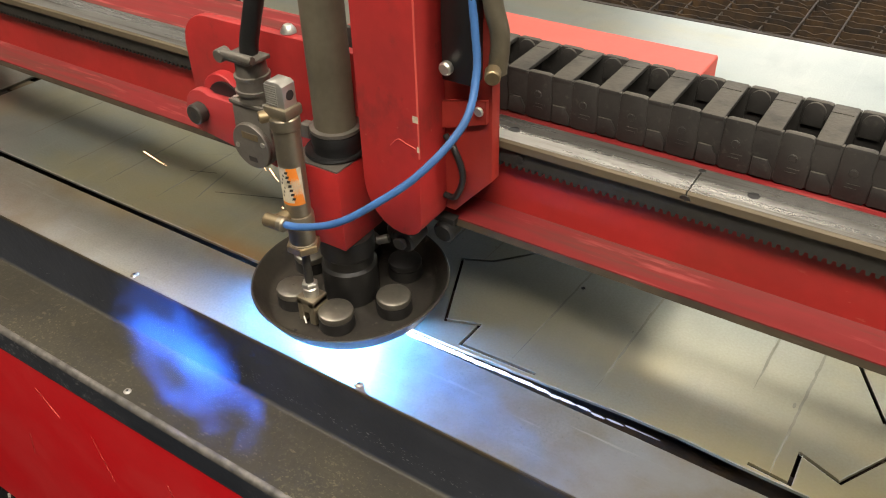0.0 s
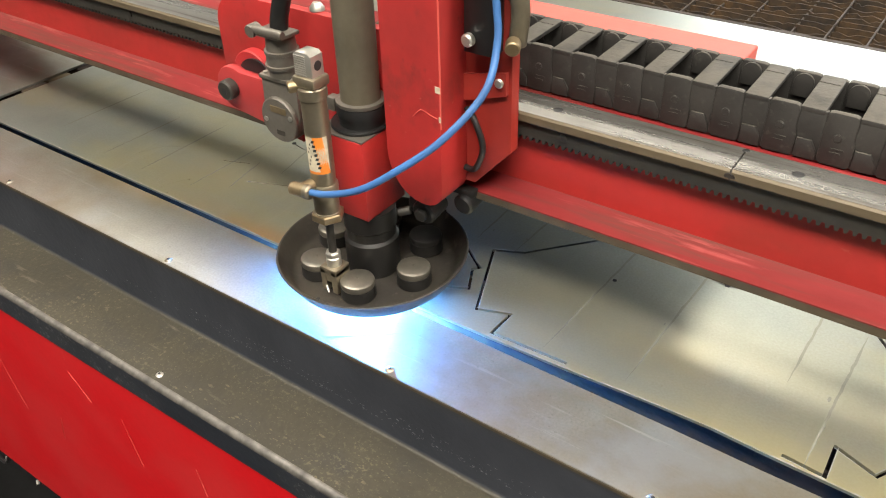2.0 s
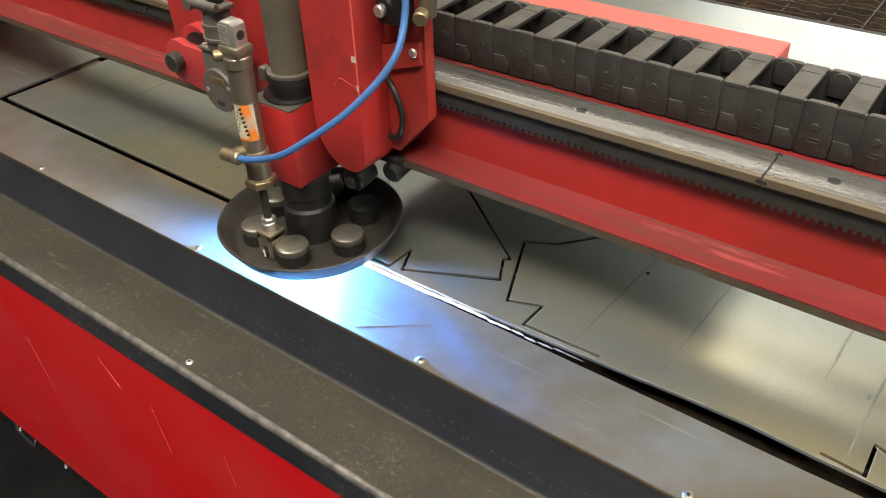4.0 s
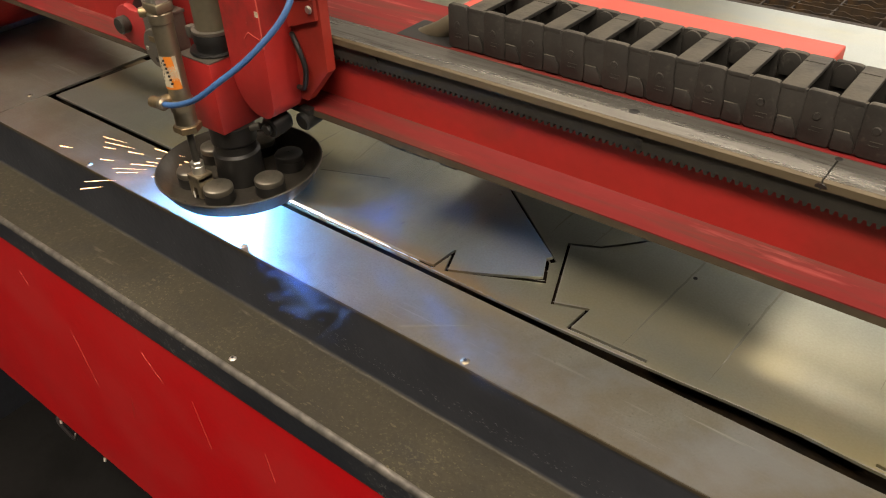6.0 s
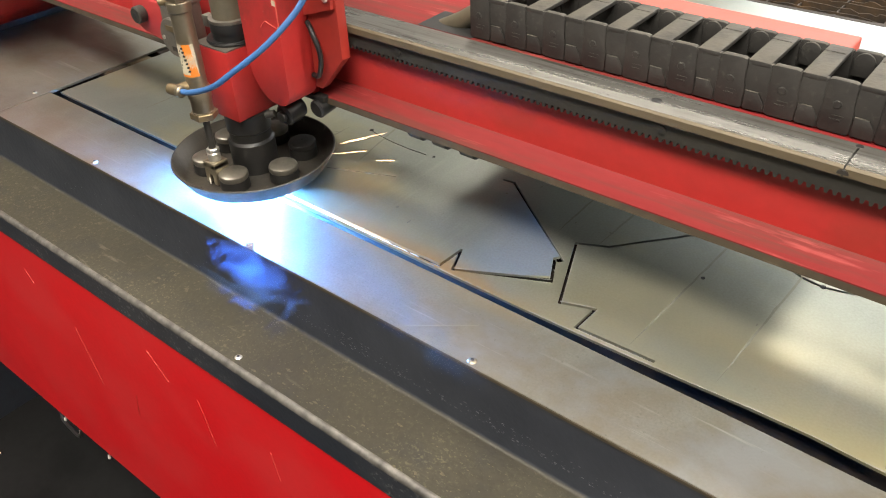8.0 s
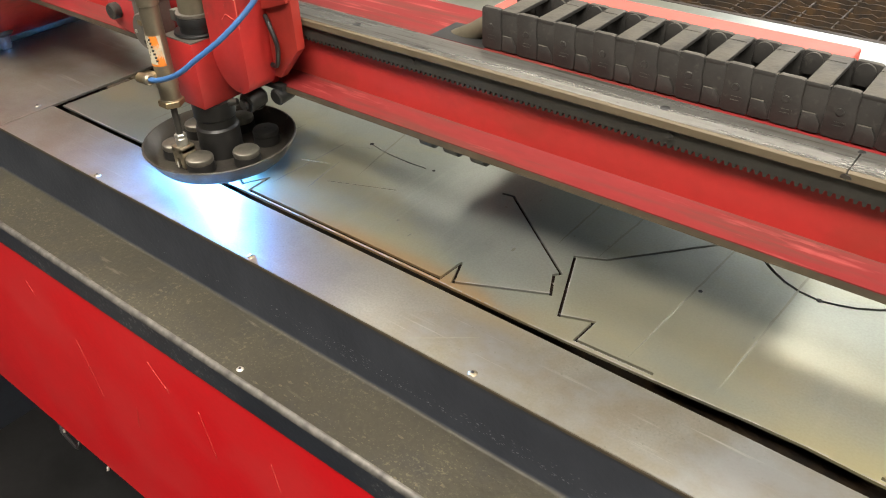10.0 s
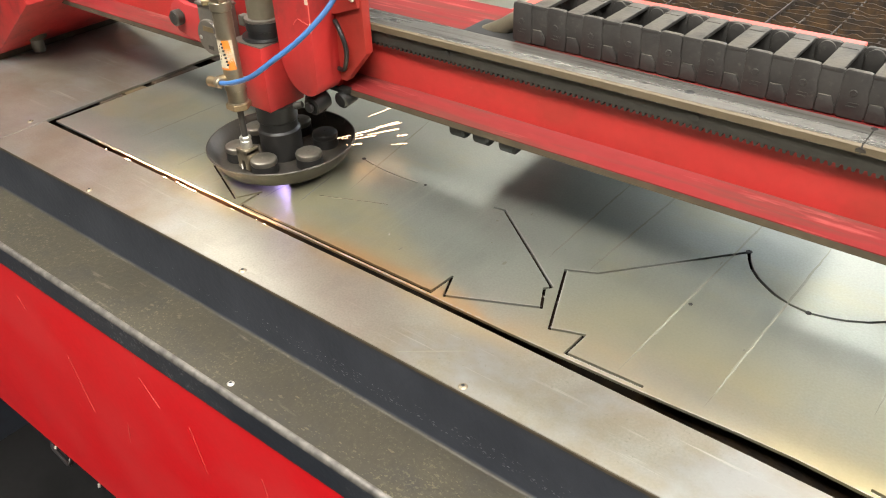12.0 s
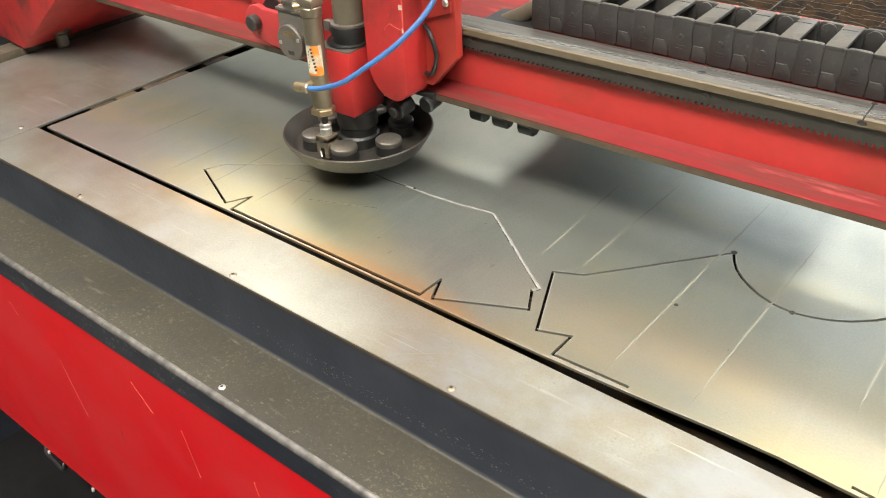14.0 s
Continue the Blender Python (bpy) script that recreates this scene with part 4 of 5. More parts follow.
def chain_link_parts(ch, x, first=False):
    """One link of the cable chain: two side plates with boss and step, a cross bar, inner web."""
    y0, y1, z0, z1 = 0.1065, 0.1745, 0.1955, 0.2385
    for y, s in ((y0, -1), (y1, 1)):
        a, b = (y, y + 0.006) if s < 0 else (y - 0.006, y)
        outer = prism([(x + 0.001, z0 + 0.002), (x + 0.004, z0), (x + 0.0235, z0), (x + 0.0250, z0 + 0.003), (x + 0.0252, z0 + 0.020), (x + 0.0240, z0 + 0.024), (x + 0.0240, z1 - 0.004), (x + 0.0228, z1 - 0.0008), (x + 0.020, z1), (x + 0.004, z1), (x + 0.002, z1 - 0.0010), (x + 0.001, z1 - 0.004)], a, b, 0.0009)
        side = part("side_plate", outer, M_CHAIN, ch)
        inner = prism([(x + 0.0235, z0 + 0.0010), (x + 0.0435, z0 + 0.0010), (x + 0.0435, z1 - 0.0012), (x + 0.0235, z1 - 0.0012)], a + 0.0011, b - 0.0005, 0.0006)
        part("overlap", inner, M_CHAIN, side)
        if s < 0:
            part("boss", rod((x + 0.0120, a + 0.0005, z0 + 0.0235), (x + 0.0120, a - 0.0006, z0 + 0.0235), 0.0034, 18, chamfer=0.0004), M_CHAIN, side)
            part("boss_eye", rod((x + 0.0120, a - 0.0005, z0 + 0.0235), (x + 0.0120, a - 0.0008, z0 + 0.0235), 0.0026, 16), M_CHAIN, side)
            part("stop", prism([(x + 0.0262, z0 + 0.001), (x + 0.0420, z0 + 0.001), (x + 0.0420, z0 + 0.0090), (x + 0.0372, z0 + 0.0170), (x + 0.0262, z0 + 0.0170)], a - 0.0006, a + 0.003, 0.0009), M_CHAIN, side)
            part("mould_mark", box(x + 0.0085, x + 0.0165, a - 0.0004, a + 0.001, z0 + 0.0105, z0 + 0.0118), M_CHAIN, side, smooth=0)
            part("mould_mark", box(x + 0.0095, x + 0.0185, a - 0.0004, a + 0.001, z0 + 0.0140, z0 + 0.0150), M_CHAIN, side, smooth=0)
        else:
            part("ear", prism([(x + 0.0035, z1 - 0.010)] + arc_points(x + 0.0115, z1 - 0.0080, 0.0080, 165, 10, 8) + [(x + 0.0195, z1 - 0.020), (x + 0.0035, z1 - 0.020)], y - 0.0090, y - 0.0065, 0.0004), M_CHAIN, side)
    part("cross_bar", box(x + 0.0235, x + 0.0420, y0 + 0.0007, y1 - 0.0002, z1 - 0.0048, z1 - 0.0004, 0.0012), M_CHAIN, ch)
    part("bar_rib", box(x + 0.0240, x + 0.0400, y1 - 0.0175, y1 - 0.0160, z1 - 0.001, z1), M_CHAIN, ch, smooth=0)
    # black strip on the link's floor: shade inside the chain put in as colour
    part("shade_strip", box(x + 0.001, x + 0.0425, y0 + 0.0065, y1 - 0.0090, z0 + 0.0001, z0 + 0.0012), M_BLACK, ch)


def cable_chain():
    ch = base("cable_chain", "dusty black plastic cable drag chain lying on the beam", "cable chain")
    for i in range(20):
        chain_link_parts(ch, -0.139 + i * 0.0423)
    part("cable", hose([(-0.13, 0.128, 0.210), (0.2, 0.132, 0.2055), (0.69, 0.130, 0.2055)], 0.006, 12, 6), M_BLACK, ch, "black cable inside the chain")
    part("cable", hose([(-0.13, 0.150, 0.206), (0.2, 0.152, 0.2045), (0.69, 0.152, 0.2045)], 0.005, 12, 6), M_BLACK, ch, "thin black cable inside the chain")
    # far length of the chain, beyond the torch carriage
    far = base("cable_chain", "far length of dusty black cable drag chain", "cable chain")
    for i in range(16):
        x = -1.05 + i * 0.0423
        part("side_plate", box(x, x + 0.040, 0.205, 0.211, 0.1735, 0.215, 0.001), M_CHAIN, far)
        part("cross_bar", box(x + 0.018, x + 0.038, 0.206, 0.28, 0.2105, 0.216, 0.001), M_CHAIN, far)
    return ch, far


# ---------------------------------------------------------------- torch carriage
TX, TY = -0.008, 0.008


def carriage():
    c = base("torch_carriage", "red torch carriage with lifting cover, air cylinder and blue hose", "torch carriage")
    # plates
    left = [(-0.213, 0.150)] + arc_points(-0.178, 0.218, 0.035, 180, 90, 8) + [(-0.06, 0.2535), (0.085, 0.2535), (0.085, 0.118), (-0.16, 0.118)]
    part("back_plate", prism(left, 0.032, 0.042, 0.0012), M_GRIMY, c, "red painted plate with a rounded corner")
    part("side_plate", prism([(0.070, 0.48), (0.1375, 0.48), (0.1405, 0.172), (0.104, 0.131), (0.070, 0.131)], 0.029, 0.0415, 0.0012), M_ORANGERED, c, "red side plate with a clipped corner, warm light put into its colour")
    arm = arc_points(-0.176, 0.164, 0.0235, 60, 260, 14) + [(-0.085, 0.128), (-0.085, 0.184)]
    part("roller_arm", prism(arm, 0.006, 0.016, 0.0015), M_RED, c, "short red arm")
    disc = part("arm_disc", rod((-0.158, 0.0305, 0.178), (-0.158, 0.018, 0.178), 0.0255, 30, chamfer=0.001), M_RED, c)
    rod_bm = rod((-0.150, 0.0175, 0.174), (-0.150, 0.0155, 0.174), 0.024, 30)
    part("bearing", rod_bm, M_BLACK, c)
    knob = part("roller_bolt", rod((-0.1765, 0.006, 0.1655), (-0.1765, -0.006, 0.1655), 0.0105, 24, chamfer=0.0015), M_RACK, c, "dark steel roller bolt")
    part("socket", rod((-0.1765, -0.0059, 0.1655), (-0.1765, -0.0063, 0.1655), 0.0042, 6), M_PRINT, knob)
    # tall cover, rounded at its foot
    cover = [(0.0375, 0.50), (0.0365, 0.165)] + [(0.0365 + 0.0375 * (1 - math.cos(a)), 0.165 - 0.046 * math.sin(a)) for a in np.linspace(0.15, 1.5, 9)] + arc_points(0.077, 0.1375, 0.0185, -88, -5, 6) + [(0.0955, 0.165), (0.0965, 0.50)]
    cov = part("front_cover", prism(cover, -0.0105, 0.030, 0.0012), M_GRIMY, c, "tall red painted cover with a rounded foot")
    part("worn_edge", box(0.0955, 0.0969, -0.0108, -0.0098, 0.20, 0.50), M_PALERED, cov, "paint chipped along the edge", smooth=0)
    part("chip", box(0.0915, 0.0967, -0.0109, -0.0100, 0.232, 0.2375), M_PAPER, cov, "cream paint chip", smooth=0)
    part("chip", box(0.0945, 0.0967, -0.0109, -0.0100, 0.206, 0.211), M_PAPER, cov, smooth=0)
    part("chip", hose([(0.068, -0.0108, 0.205), (0.076, -0.0108, 0.213), (0.084, -0.0108, 0.211), (0.093, -0.0108, 0.209)], 0.0004, 6, 4), M_PALERED, cov)
    part("tie_strap", prism([(0.0955, 0.212), (0.0955, 0.236), (0.137, 0.246), (0.137, 0.226)], 0.0245, 0.0285), M_ORANGERED, c, "red folded strap", smooth=0)
    bolt = part("strap_screw", rod((0.131, 0.0245, 0.2365), (0.131, 0.0215, 0.2365), 0.0042, 18, chamfer=0.001), M_CHROME, c)
    # right-hand fittings: black bracket, bolt, brass clamp and hoses
    part("bracket", box(0.1045, 0.1315, 0.012, 0.0285, 0.262, 0.48, 0.001), M_BLACK, c, "black hose bracket")
    part("bracket_bolt", rod((0.111, 0.012, 0.274), (0.111, 0.005, 0.274), 0.0055, 20, chamfer=0.0015), M_CHROME, c)
    part("black_hose", hose([(0.143, 0.030, 0.27), (0.146, 0.028, 0.30), (0.140, 0.024, 0.34), (0.138, 0.024, 0.46)], 0.0075), M_TUBE, c, "dull olive hose")
    part("hose_clamp", rod((0.144, 0.022, 0.274), (0.149, 0.012, 0.2725), 0.0062, 20, chamfer=0.001), M_BRASS, c, "brass clamp")
    part("dark_hose", hose([(0.098, 0.026, 0.205), (0.110, 0.020, 0.198), (0.118, 0.020, 0.175), (0.108, 0.024, 0.150), (0.094, 0.027, 0.146)], 0.0028), M_BLACK, c, "black hose loop")
    part("blue_hose", hose([(-0.004, -0.076, 0.1405), (0.020, -0.076, 0.1455), (0.055, -0.073, 0.160), (0.0848, -0.066, 0.181), (0.1190, -0.045, 0.2105), (0.1405, -0.015, 0.245), (0.1390, 0.006, 0.276), (0.1335, 0.013, 0.306), (0.125, 0.016, 0.36), (0.118, 0.016, 0.46)], 0.0031), M_BLUE, c, "shiny blue air hose")
    # torch: tube, collar, block, body, nozzle
    part("torch_tube", rod((-0.002, 0.004, 0.195), (-0.0035, 0.004, 0.52), 0.0182, 36), M_TUBE, c, "dull grey-brown torch tube")
    part("clamp_ring", lathe([(0.0184, 0.1945), (0.0215, 0.1945), (0.0228, 0.1955), (0.0228, 0.1985), (0.0184, 0.1990)], 36, Matrix.Translation((-0.002, 0.004, 0))), M_CAST, c)
    part("collar", lathe([(0, 0.176), (0.0215, 0.176), (0.0215, 0.184), (0.0228, 0.1845), (0.0228, 0.1925), (0.022, 0.1945), (0, 0.1945)], 36, Matrix.Translation((-0.002, 0.004, 0))), M_BLACK, c, "black torch collar")
    part("lower_ring", lathe([(0, 0.1722), (0.0265, 0.1722), (0.0275, 0.174), (0.0265, 0.1762), (0, 0.1762)], 36, Matrix.Translation((-0.005, 0.004, 0))), M_BLACK, c)
    part("ring_lug", box(-0.030, -0.020, -0.012, -0.002, 0.186, 0.199, 0.001), M_CAST, c)
    blk = part("torch_block", box(-0.034, 0.021, -0.0265, 0.031, 0.0885, 0.1705, 0.0012), M_GRIMY, c, "square red torch holder")
    part("block_top", box(-0.0335, 0.0205, -0.026, 0.030, 0.1707, 0.1720), M_CAST, blk, smooth=0)
    part("torch_body", lathe([(0, 0.0132), (0.0268, 0.0132), (0.0272, 0.016), (0.0272, 0.053), (0.0245, 0.056), (0.0245, 0.066), (0.0262, 0.068), (0.0262, 0.0883), (0, 0.0883)], 36), M_SOOT, c, "sooty black torch body")
    part("nozzle", lathe([(0, 0.0105), (0.0060, 0.0105), (0.0085, 0.0118), (0.0090, 0.0131), (0, 0.0131)], 28, Matrix.Translation((TX, TY, 0))), M_DISH, c, "copper-dark torch nozzle")
    # valve box with cable gland
    gb = part("valve_box", prism(arc_points(-0.0945, 0.158, 0.0235, 180, 360, 16) + [(-0.071, 0.196), (-0.116, 0.196)], -0.008, 0.018, 0.002), M_CAST, c, "grey cast valve box with a round lid")
    lid = part("lid", rod((-0.0945, -0.008, 0.158), (-0.0945, -0.0135, 0.158), 0.0232, 36, chamfer=0.0012), M_CAST, gb)
    for dx, dz in ((-0.0165, -0.002), (0.0165, 0.006)):
        part("lid_screw", rod((-0.0945 + dx, -0.0134, 0.158 + dz), (-0.0945 + dx, -0.0144, 0.158 + dz), 0.0026, 14), M_CHROME, lid)
    part("lid_plate", box(-0.103, -0.083, -0.0141, -0.0135, 0.166, 0.1725), M_BRASS, lid, "small brass-coloured plate", smooth=0)
    part("lid_badge", box(-0.0985, -0.0885, -0.0140, -0.0135, 0.1425, 0.1475), M_DISH, lid, smooth=0)
    part("box_top", box(-0.117, -0.070, -0.010, 0.019, 0.1962, 0.2005, 0.0012), M_CAST, gb)
    for dx in (-0.018, 0.018):
        part("box_screw", rod((-0.0935 + dx, -0.005, 0.2005), (-0.0935 + dx, -0.005, 0.2022), 0.0024, 12), M_CHROME, gb)
    part("gland", lathe([(0, 0.2005), (0.015, 0.2005), (0.015, 0.209), (0.0172, 0.2095), (0.0172, 0.2125), (0.0155, 0.213), (0.0155, 0.2225), (0.0165, 0.223), (0.0165, 0.226), (0.0145, 0.2265), (0.0138, 0.238), (0.010, 0.2425), (0, 0.2425)], 30, Matrix.Translation((-0.0935, 0.003, 0))), M_CAST, gb, "ribbed grey cable gland")
    part("gland_clamp", box(-0.112, -0.076, -0.014, 0.012, 0.2405, 0.2445, 0.0012), M_CAST, gb)
    part("clamp_bar", rod((-0.110, -0.012, 0.2465), (-0.074, -0.012, 0.2465), 0.0042, 14, chamfer=0.0008), M_CAST, gb)
    part("clamp_ear", rod((-0.113, -0.016, 0.2440), (-0.113, -0.004, 0.2440), 0.0062, 16, chamfer=0.0008), M_CAST, gb)
    part("gland_cable", hose([(-0.0935, 0.003, 0.241), (-0.0915, 0.004, 0.256), (-0.0845, 0.006, 0.28), (-0.074, 0.01, 0.32), (-0.06, 0.012, 0.40)], 0.0085), M_BLACK, c, "black cable rising from the gland")
    part("dome_nut", lathe([(0, 0.008), (0.004, 0.007), (0.007, 0.003), (0.0075, 0), (0, 0)], 18, Matrix.Translation((-0.078, 0.040, 0.2540))), M_CHROME, c)
    # air cylinder
    X, Y = -0.005, -0.052
    cyl = part("air_cylinder", lathe([(0, 0.137), (0.0112, 0.137), (0.0112, 0.2215), (0, 0.2215)], 32, Matrix.Translation((X, Y, 0))), M_NICKEL, c, "brushed steel air cylinder with an orange label")
    part("upper_cap", lathe([(0, 0.2208), (0.0118, 0.2208), (0.0126, 0.2215), (0.0126, 0.2305), (0.0118, 0.2315), (0, 0.2315)], 32, Matrix.Translation((X, Y, 0))), M_NICKEL, cyl)
    part("cap_block", box(X - 0.0122, X + 0.0122, Y - 0.0105, Y + 0.0105, 0.2315, 0.2415, 0.0025), M_NICKEL, cyl)
    part("eye", prism([(X - 0.0095, 0.2410)] + [(X - 0.0095, 0.2600)] + [(X - 0.006, 0.2625), (X + 0.006, 0.2625)] + [(X + 0.0095, 0.2600), (X + 0.0095, 0.2410)], Y - 0.0075, Y + 0.0075, 0.0012), M_CHROME, cyl, "steel mounting eye")
    part("eye_hole", rod((X + 0.0094, Y, 0.2510), (X + 0.0099, Y, 0.2510), 0.0042, 18), M_PRINT, cyl)
    for i in range(9):
        part("thread", box(X - 0.0092, X + 0.003, Y - 0.0081, Y - 0.0074, 0.2425 + i * 0.0020, 0.2435 + i * 0.0020), M_CHROME, cyl, smooth=0)
    part("port_screw", rod((X - 0.0085, Y - 0.006, 0.2315), (X - 0.0150, Y - 0.0135, 0.2310), 0.0052, 18, chamfer=0.001), M_BRASS, cyl, "brass port screw")
    part("port_socket", rod((X - 0.0149, Y - 0.0134, 0.2310), (X - 0.0153, Y - 0.01385, 0.2310), 0.0024, 6), M_PRINT, cyl)
    part("lower_cap", lathe([(0, 0.1045), (0.0125, 0.1045), (0.0125, 0.1085), (0.0118, 0.109), (0.0118, 0.124), (0.0128, 0.1245), (0.0128, 0.137), (0.0118, 0.1385), (0, 0.1385)], 32, Matrix.Translation((X, Y, 0))), M_NICKEL, cyl)
    part("hex_nut", lathe([(0, 0.0995), (0.0145, 0.0995), (0.0155, 0.1005), (0.0155, 0.1065), (0.0145, 0.1075), (0, 0.1075)], 6, Matrix.Translation((X, Y, 0))), M_BRASS, cyl, smooth=0)
    # label wrapped on the barrel: orange and cream halves with dark lettering bars
    def wrap(a0, a1, z0, z1, r, slant=0.0):
        bm = bmesh.new()
        n_ = 14
        lo = [bm.verts.new((X + r * math.cos(radians(a0 + (a1 - a0) * i / n_)), Y + r * math.sin(radians(a0 + (a1 - a0) * i / n_)), z0)) for i in range(n_ + 1)]
        hi = [bm.verts.new((X + r * math.cos(radians(a0 + slant + (a1 - a0) * i / n_)), Y + r * math.sin(radians(a0 + slant + (a1 - a0) * i / n_)), z1)) for i in range(n_ + 1)]
        for i in range(n_):
            bm.faces.new((lo[i], lo[i + 1], hi[i + 1], hi[i]))
        return bm
    lab = part("label", wrap(-118, -8, 0.152, 0.188, 0.01145), M_PAPER, cyl, "worn cream and orange label", smooth=60)
    part("label_field", wrap(-52, -8, 0.152, 0.188, 0.01160, -22), M_ORANGE, lab, smooth=60)
    part("label_foot", wrap(-118, -8, 0.152, 0.1545, 0.0116), M_ORANGE, lab, smooth=60)
    for i in range(7):
        a = -64 - i * 3.2
        part("print_bar", wrap(a, a + 14, 0.1575 + i * 0.0042, 0.1600 + i * 0.0042, 0.01172, 4), M_PRINT, lab, smooth=60)
    for i in range(6):
        a = -104 + (i % 3) * 6
        part("print_bar", wrap(a, a + 6, 0.160 + i * 0.004, 0.1622 + i * 0.004, 0.01172), M_PRINT, lab, smooth=60)
    # elbow fitting for the hose
    fit_ = part("elbow_fitting", rod((X - 0.004, Y - 0.010, 0.1395), (X - 0.006, Y - 0.027, 0.1395), 0.0058, 20, chamfer=0.001), M_BRASS, c, "brass push-in elbow")
    part("fitting_arm", rod((X - 0.016, Y - 0.024, 0.1390), (X + 0.004, Y - 0.024, 0.1408), 0.0062, 20, chamfer=0.0012), M_BRASS, fit_)
    part("fitting_collar", rod((X - 0.001, Y - 0.024, 0.1402), (X + 0.007, Y - 0.024, 0.1410), 0.0066, 20, chamfer=0.0016), M_NICKEL, fit_)
    # black rollers and plug under the cover
    part("lower_roller", rod((0.062, 0.030, 0.100), (0.062, 0.004, 0.096), 0.0125, 22, chamfer=0.002), M_BLACK, c, "black rubber roller")
    part("lower_roller", rod((0.092, 0.050, 0.106), (0.092, 0.026, 0.103), 0.0105, 22, chamfer=0.002), M_BLACK, c)
    part("lower_roller", rod((0.035, 0.032, 0.090), (0.055, 0.030, 0.090), 0.014, 22, chamfer=0.002), M_SOOT, c)
    part("plug", rod((0.050, 0.002, 0.0975), (0.040, -0.004, 0.0945), 0.0042, 14, chamfer=0.0008), M_RACK, c, "dull steel plug")
    part("plug", rod((0.062, 0.004, 0.0965), (0.062, -0.001, 0.0960), 0.0065, 14, chamfer=0.0008), M_SOOT, c)
    part("lower_bar", box(0.03, 0.102, 0.030, 0.055, 0.112, 0.1185, 0.001), M_SOOT, c)
    # lifting shield dish with magnets; moves up and down with the piston rod
    dish = part("shield_dish", lathe([(0.0262, 0.0122), (0.0780, 0.0122), (0.0828, 0.0132), (0.0858, 0.0165), (0.0910, 0.0250), (0.0966, 0.0345), (0.0972, 0.0357), (0.0964, 0.0367), (0.0950, 0.0367), (0.0940, 0.0358), (0.0885, 0.0268), (0.0838, 0.0190), (0.0812, 0.0162), (0.0770, 0.0152), (0.0262, 0.0152), (0.0262, 0.0122)], 80), M_DISH, c, "heat-stained steel shield dish")
    for i in range(6):
        a = radians(-6 + 60 * i)
        mx, my = -0.004 + 0.0570 * math.cos(a), 0.004 + 0.0570 * math.sin(a)
        mag = part("magnet", lathe([(0, 0.0150), (0.0166, 0.0150), (0.0174, 0.0165), (0.0168, 0.0275), (0, 0.0275)], 30, Matrix.Translation((mx, my, 0))), M_SOOT, dish, "dark magnet with a bright turned cap")
        part("cap", lathe([(0, 0.0352), (0.0010, 0.0352), (0.0012, 0.0358), (0.0140, 0.0358), (0.0164, 0.0342), (0.0170, 0.0325), (0.0170, 0.0295), (0.0162, 0.0276), (0, 0.0276)], 34, Matrix.Translation((mx, my, 0))), M_CAP if i != 1 else M_SOOT, mag)
    rodp = part("piston_rod", rod((X, Y, 0.060), (X, Y, 0.112), 0.0040, 18), M_RACK, dish, "dark steel piston rod")
    part("fork_nut", lathe([(0, 0.0555), (0.0065, 0.0555), (0.0075, 0.0565), (0.0075, 0.0600), (0.0065, 0.061), (0, 0.061)], 6, Matrix.Translation((X, Y, 0))), M_CHROME, dish, smooth=0)
    part("fork_neck", lathe([(0, 0.044), (0.0068, 0.044), (0.0072, 0.045), (0.0072, 0.0545), (0.0062, 0.0555), (0, 0.0555)], 24, Matrix.Translation((X, Y, 0))), M_CHROME, dish)
    fork = bmesh.new()
    bm_box(fork, X - 0.0102, X - 0.0030, Y - 0.0102, Y + 0.0102, 0.0175, 0.0440, 0.0012)
    bm_box(fork, X + 0.0030, X + 0.0102, Y - 0.0102, Y + 0.0102, 0.0175, 0.0440, 0.0012)
    bm_box(fork, X - 0.0102, X + 0.0102, Y - 0.0102, Y + 0.0102, 0.0375, 0.0455, 0.0012)
    bm_box(fork, X - 0.0031, X + 0.0031, Y - 0.0098, Y + 0.0098, 0.030, 0.0380)
    part("fork", fork, M_NICKEL, dish, "steel clevis fork")
    part("fork_pin", rod((X - 0.0125, Y, 0.0270), (X + 0.0105, Y, 0.0270), 0.0030, 14), M_CHROME, dish)
    part("pin_clip", rod((X - 0.004, Y - 0.010, 0.0240), (X + 0.001, Y - 0.013, 0.0195), 0.0010, 8), M_CHROME, dish)
    for k in range(10):
        a = random.uniform(0, 6.28)
        part("dish_rivet", lathe([(0, 0.0202), (0.0016, 0.0200), (0.002, 0.0195)], 8, Matrix.Translation((0.079 * math.cos(a), 0.079 * math.sin(a), 0.0008))), M_SOOT, dish) if k < 4 else None
    # added, hidden under the dish: blocks the arc's light towards sheet and end bracket
    guard = bmesh.new()
    ring = []
    for k in range(17):
        a = radians(5 + 194 * k / 16)
        ring.append([guard.verts.new((TX + r * math.cos(a), TY - 0.022 + r * math.sin(a), z)) for r, z in ((0.0235, 0.0010), (0.0250, 0.0010), (0.0250, 0.0128), (0.0235, 0.0128))])
    for p, q in zip(ring, ring[1:]):
        for k in range(4):
            guard.faces.new((p[k], p[(k + 1) % 4], q[(k + 1) % 4], q[k]))
    guard.faces.new(ring[0][::-1]), guard.faces.new(ring[-1])
    bmesh.ops.recalc_face_normals(guard, faces=guard.faces)
    part("arc_light_blocker", guard, M_SOOT, c, "added curved wall that keeps arc light off the sheet")
    # plasma: a bright spill at the sheet's edge and a small blue core at the nozzle
    spill = part("plasma_spill", lathe([(0, 0.0085), (0.0040, 0.0082), (0.0066, 0.0060), (0.0070, 0.003), (0.0050, 0.0006), (0, 0.0003)], 20, Matrix.Translation((TX, TY - 0.026, 0))), M_ARC, c, "white-blue plasma jet")
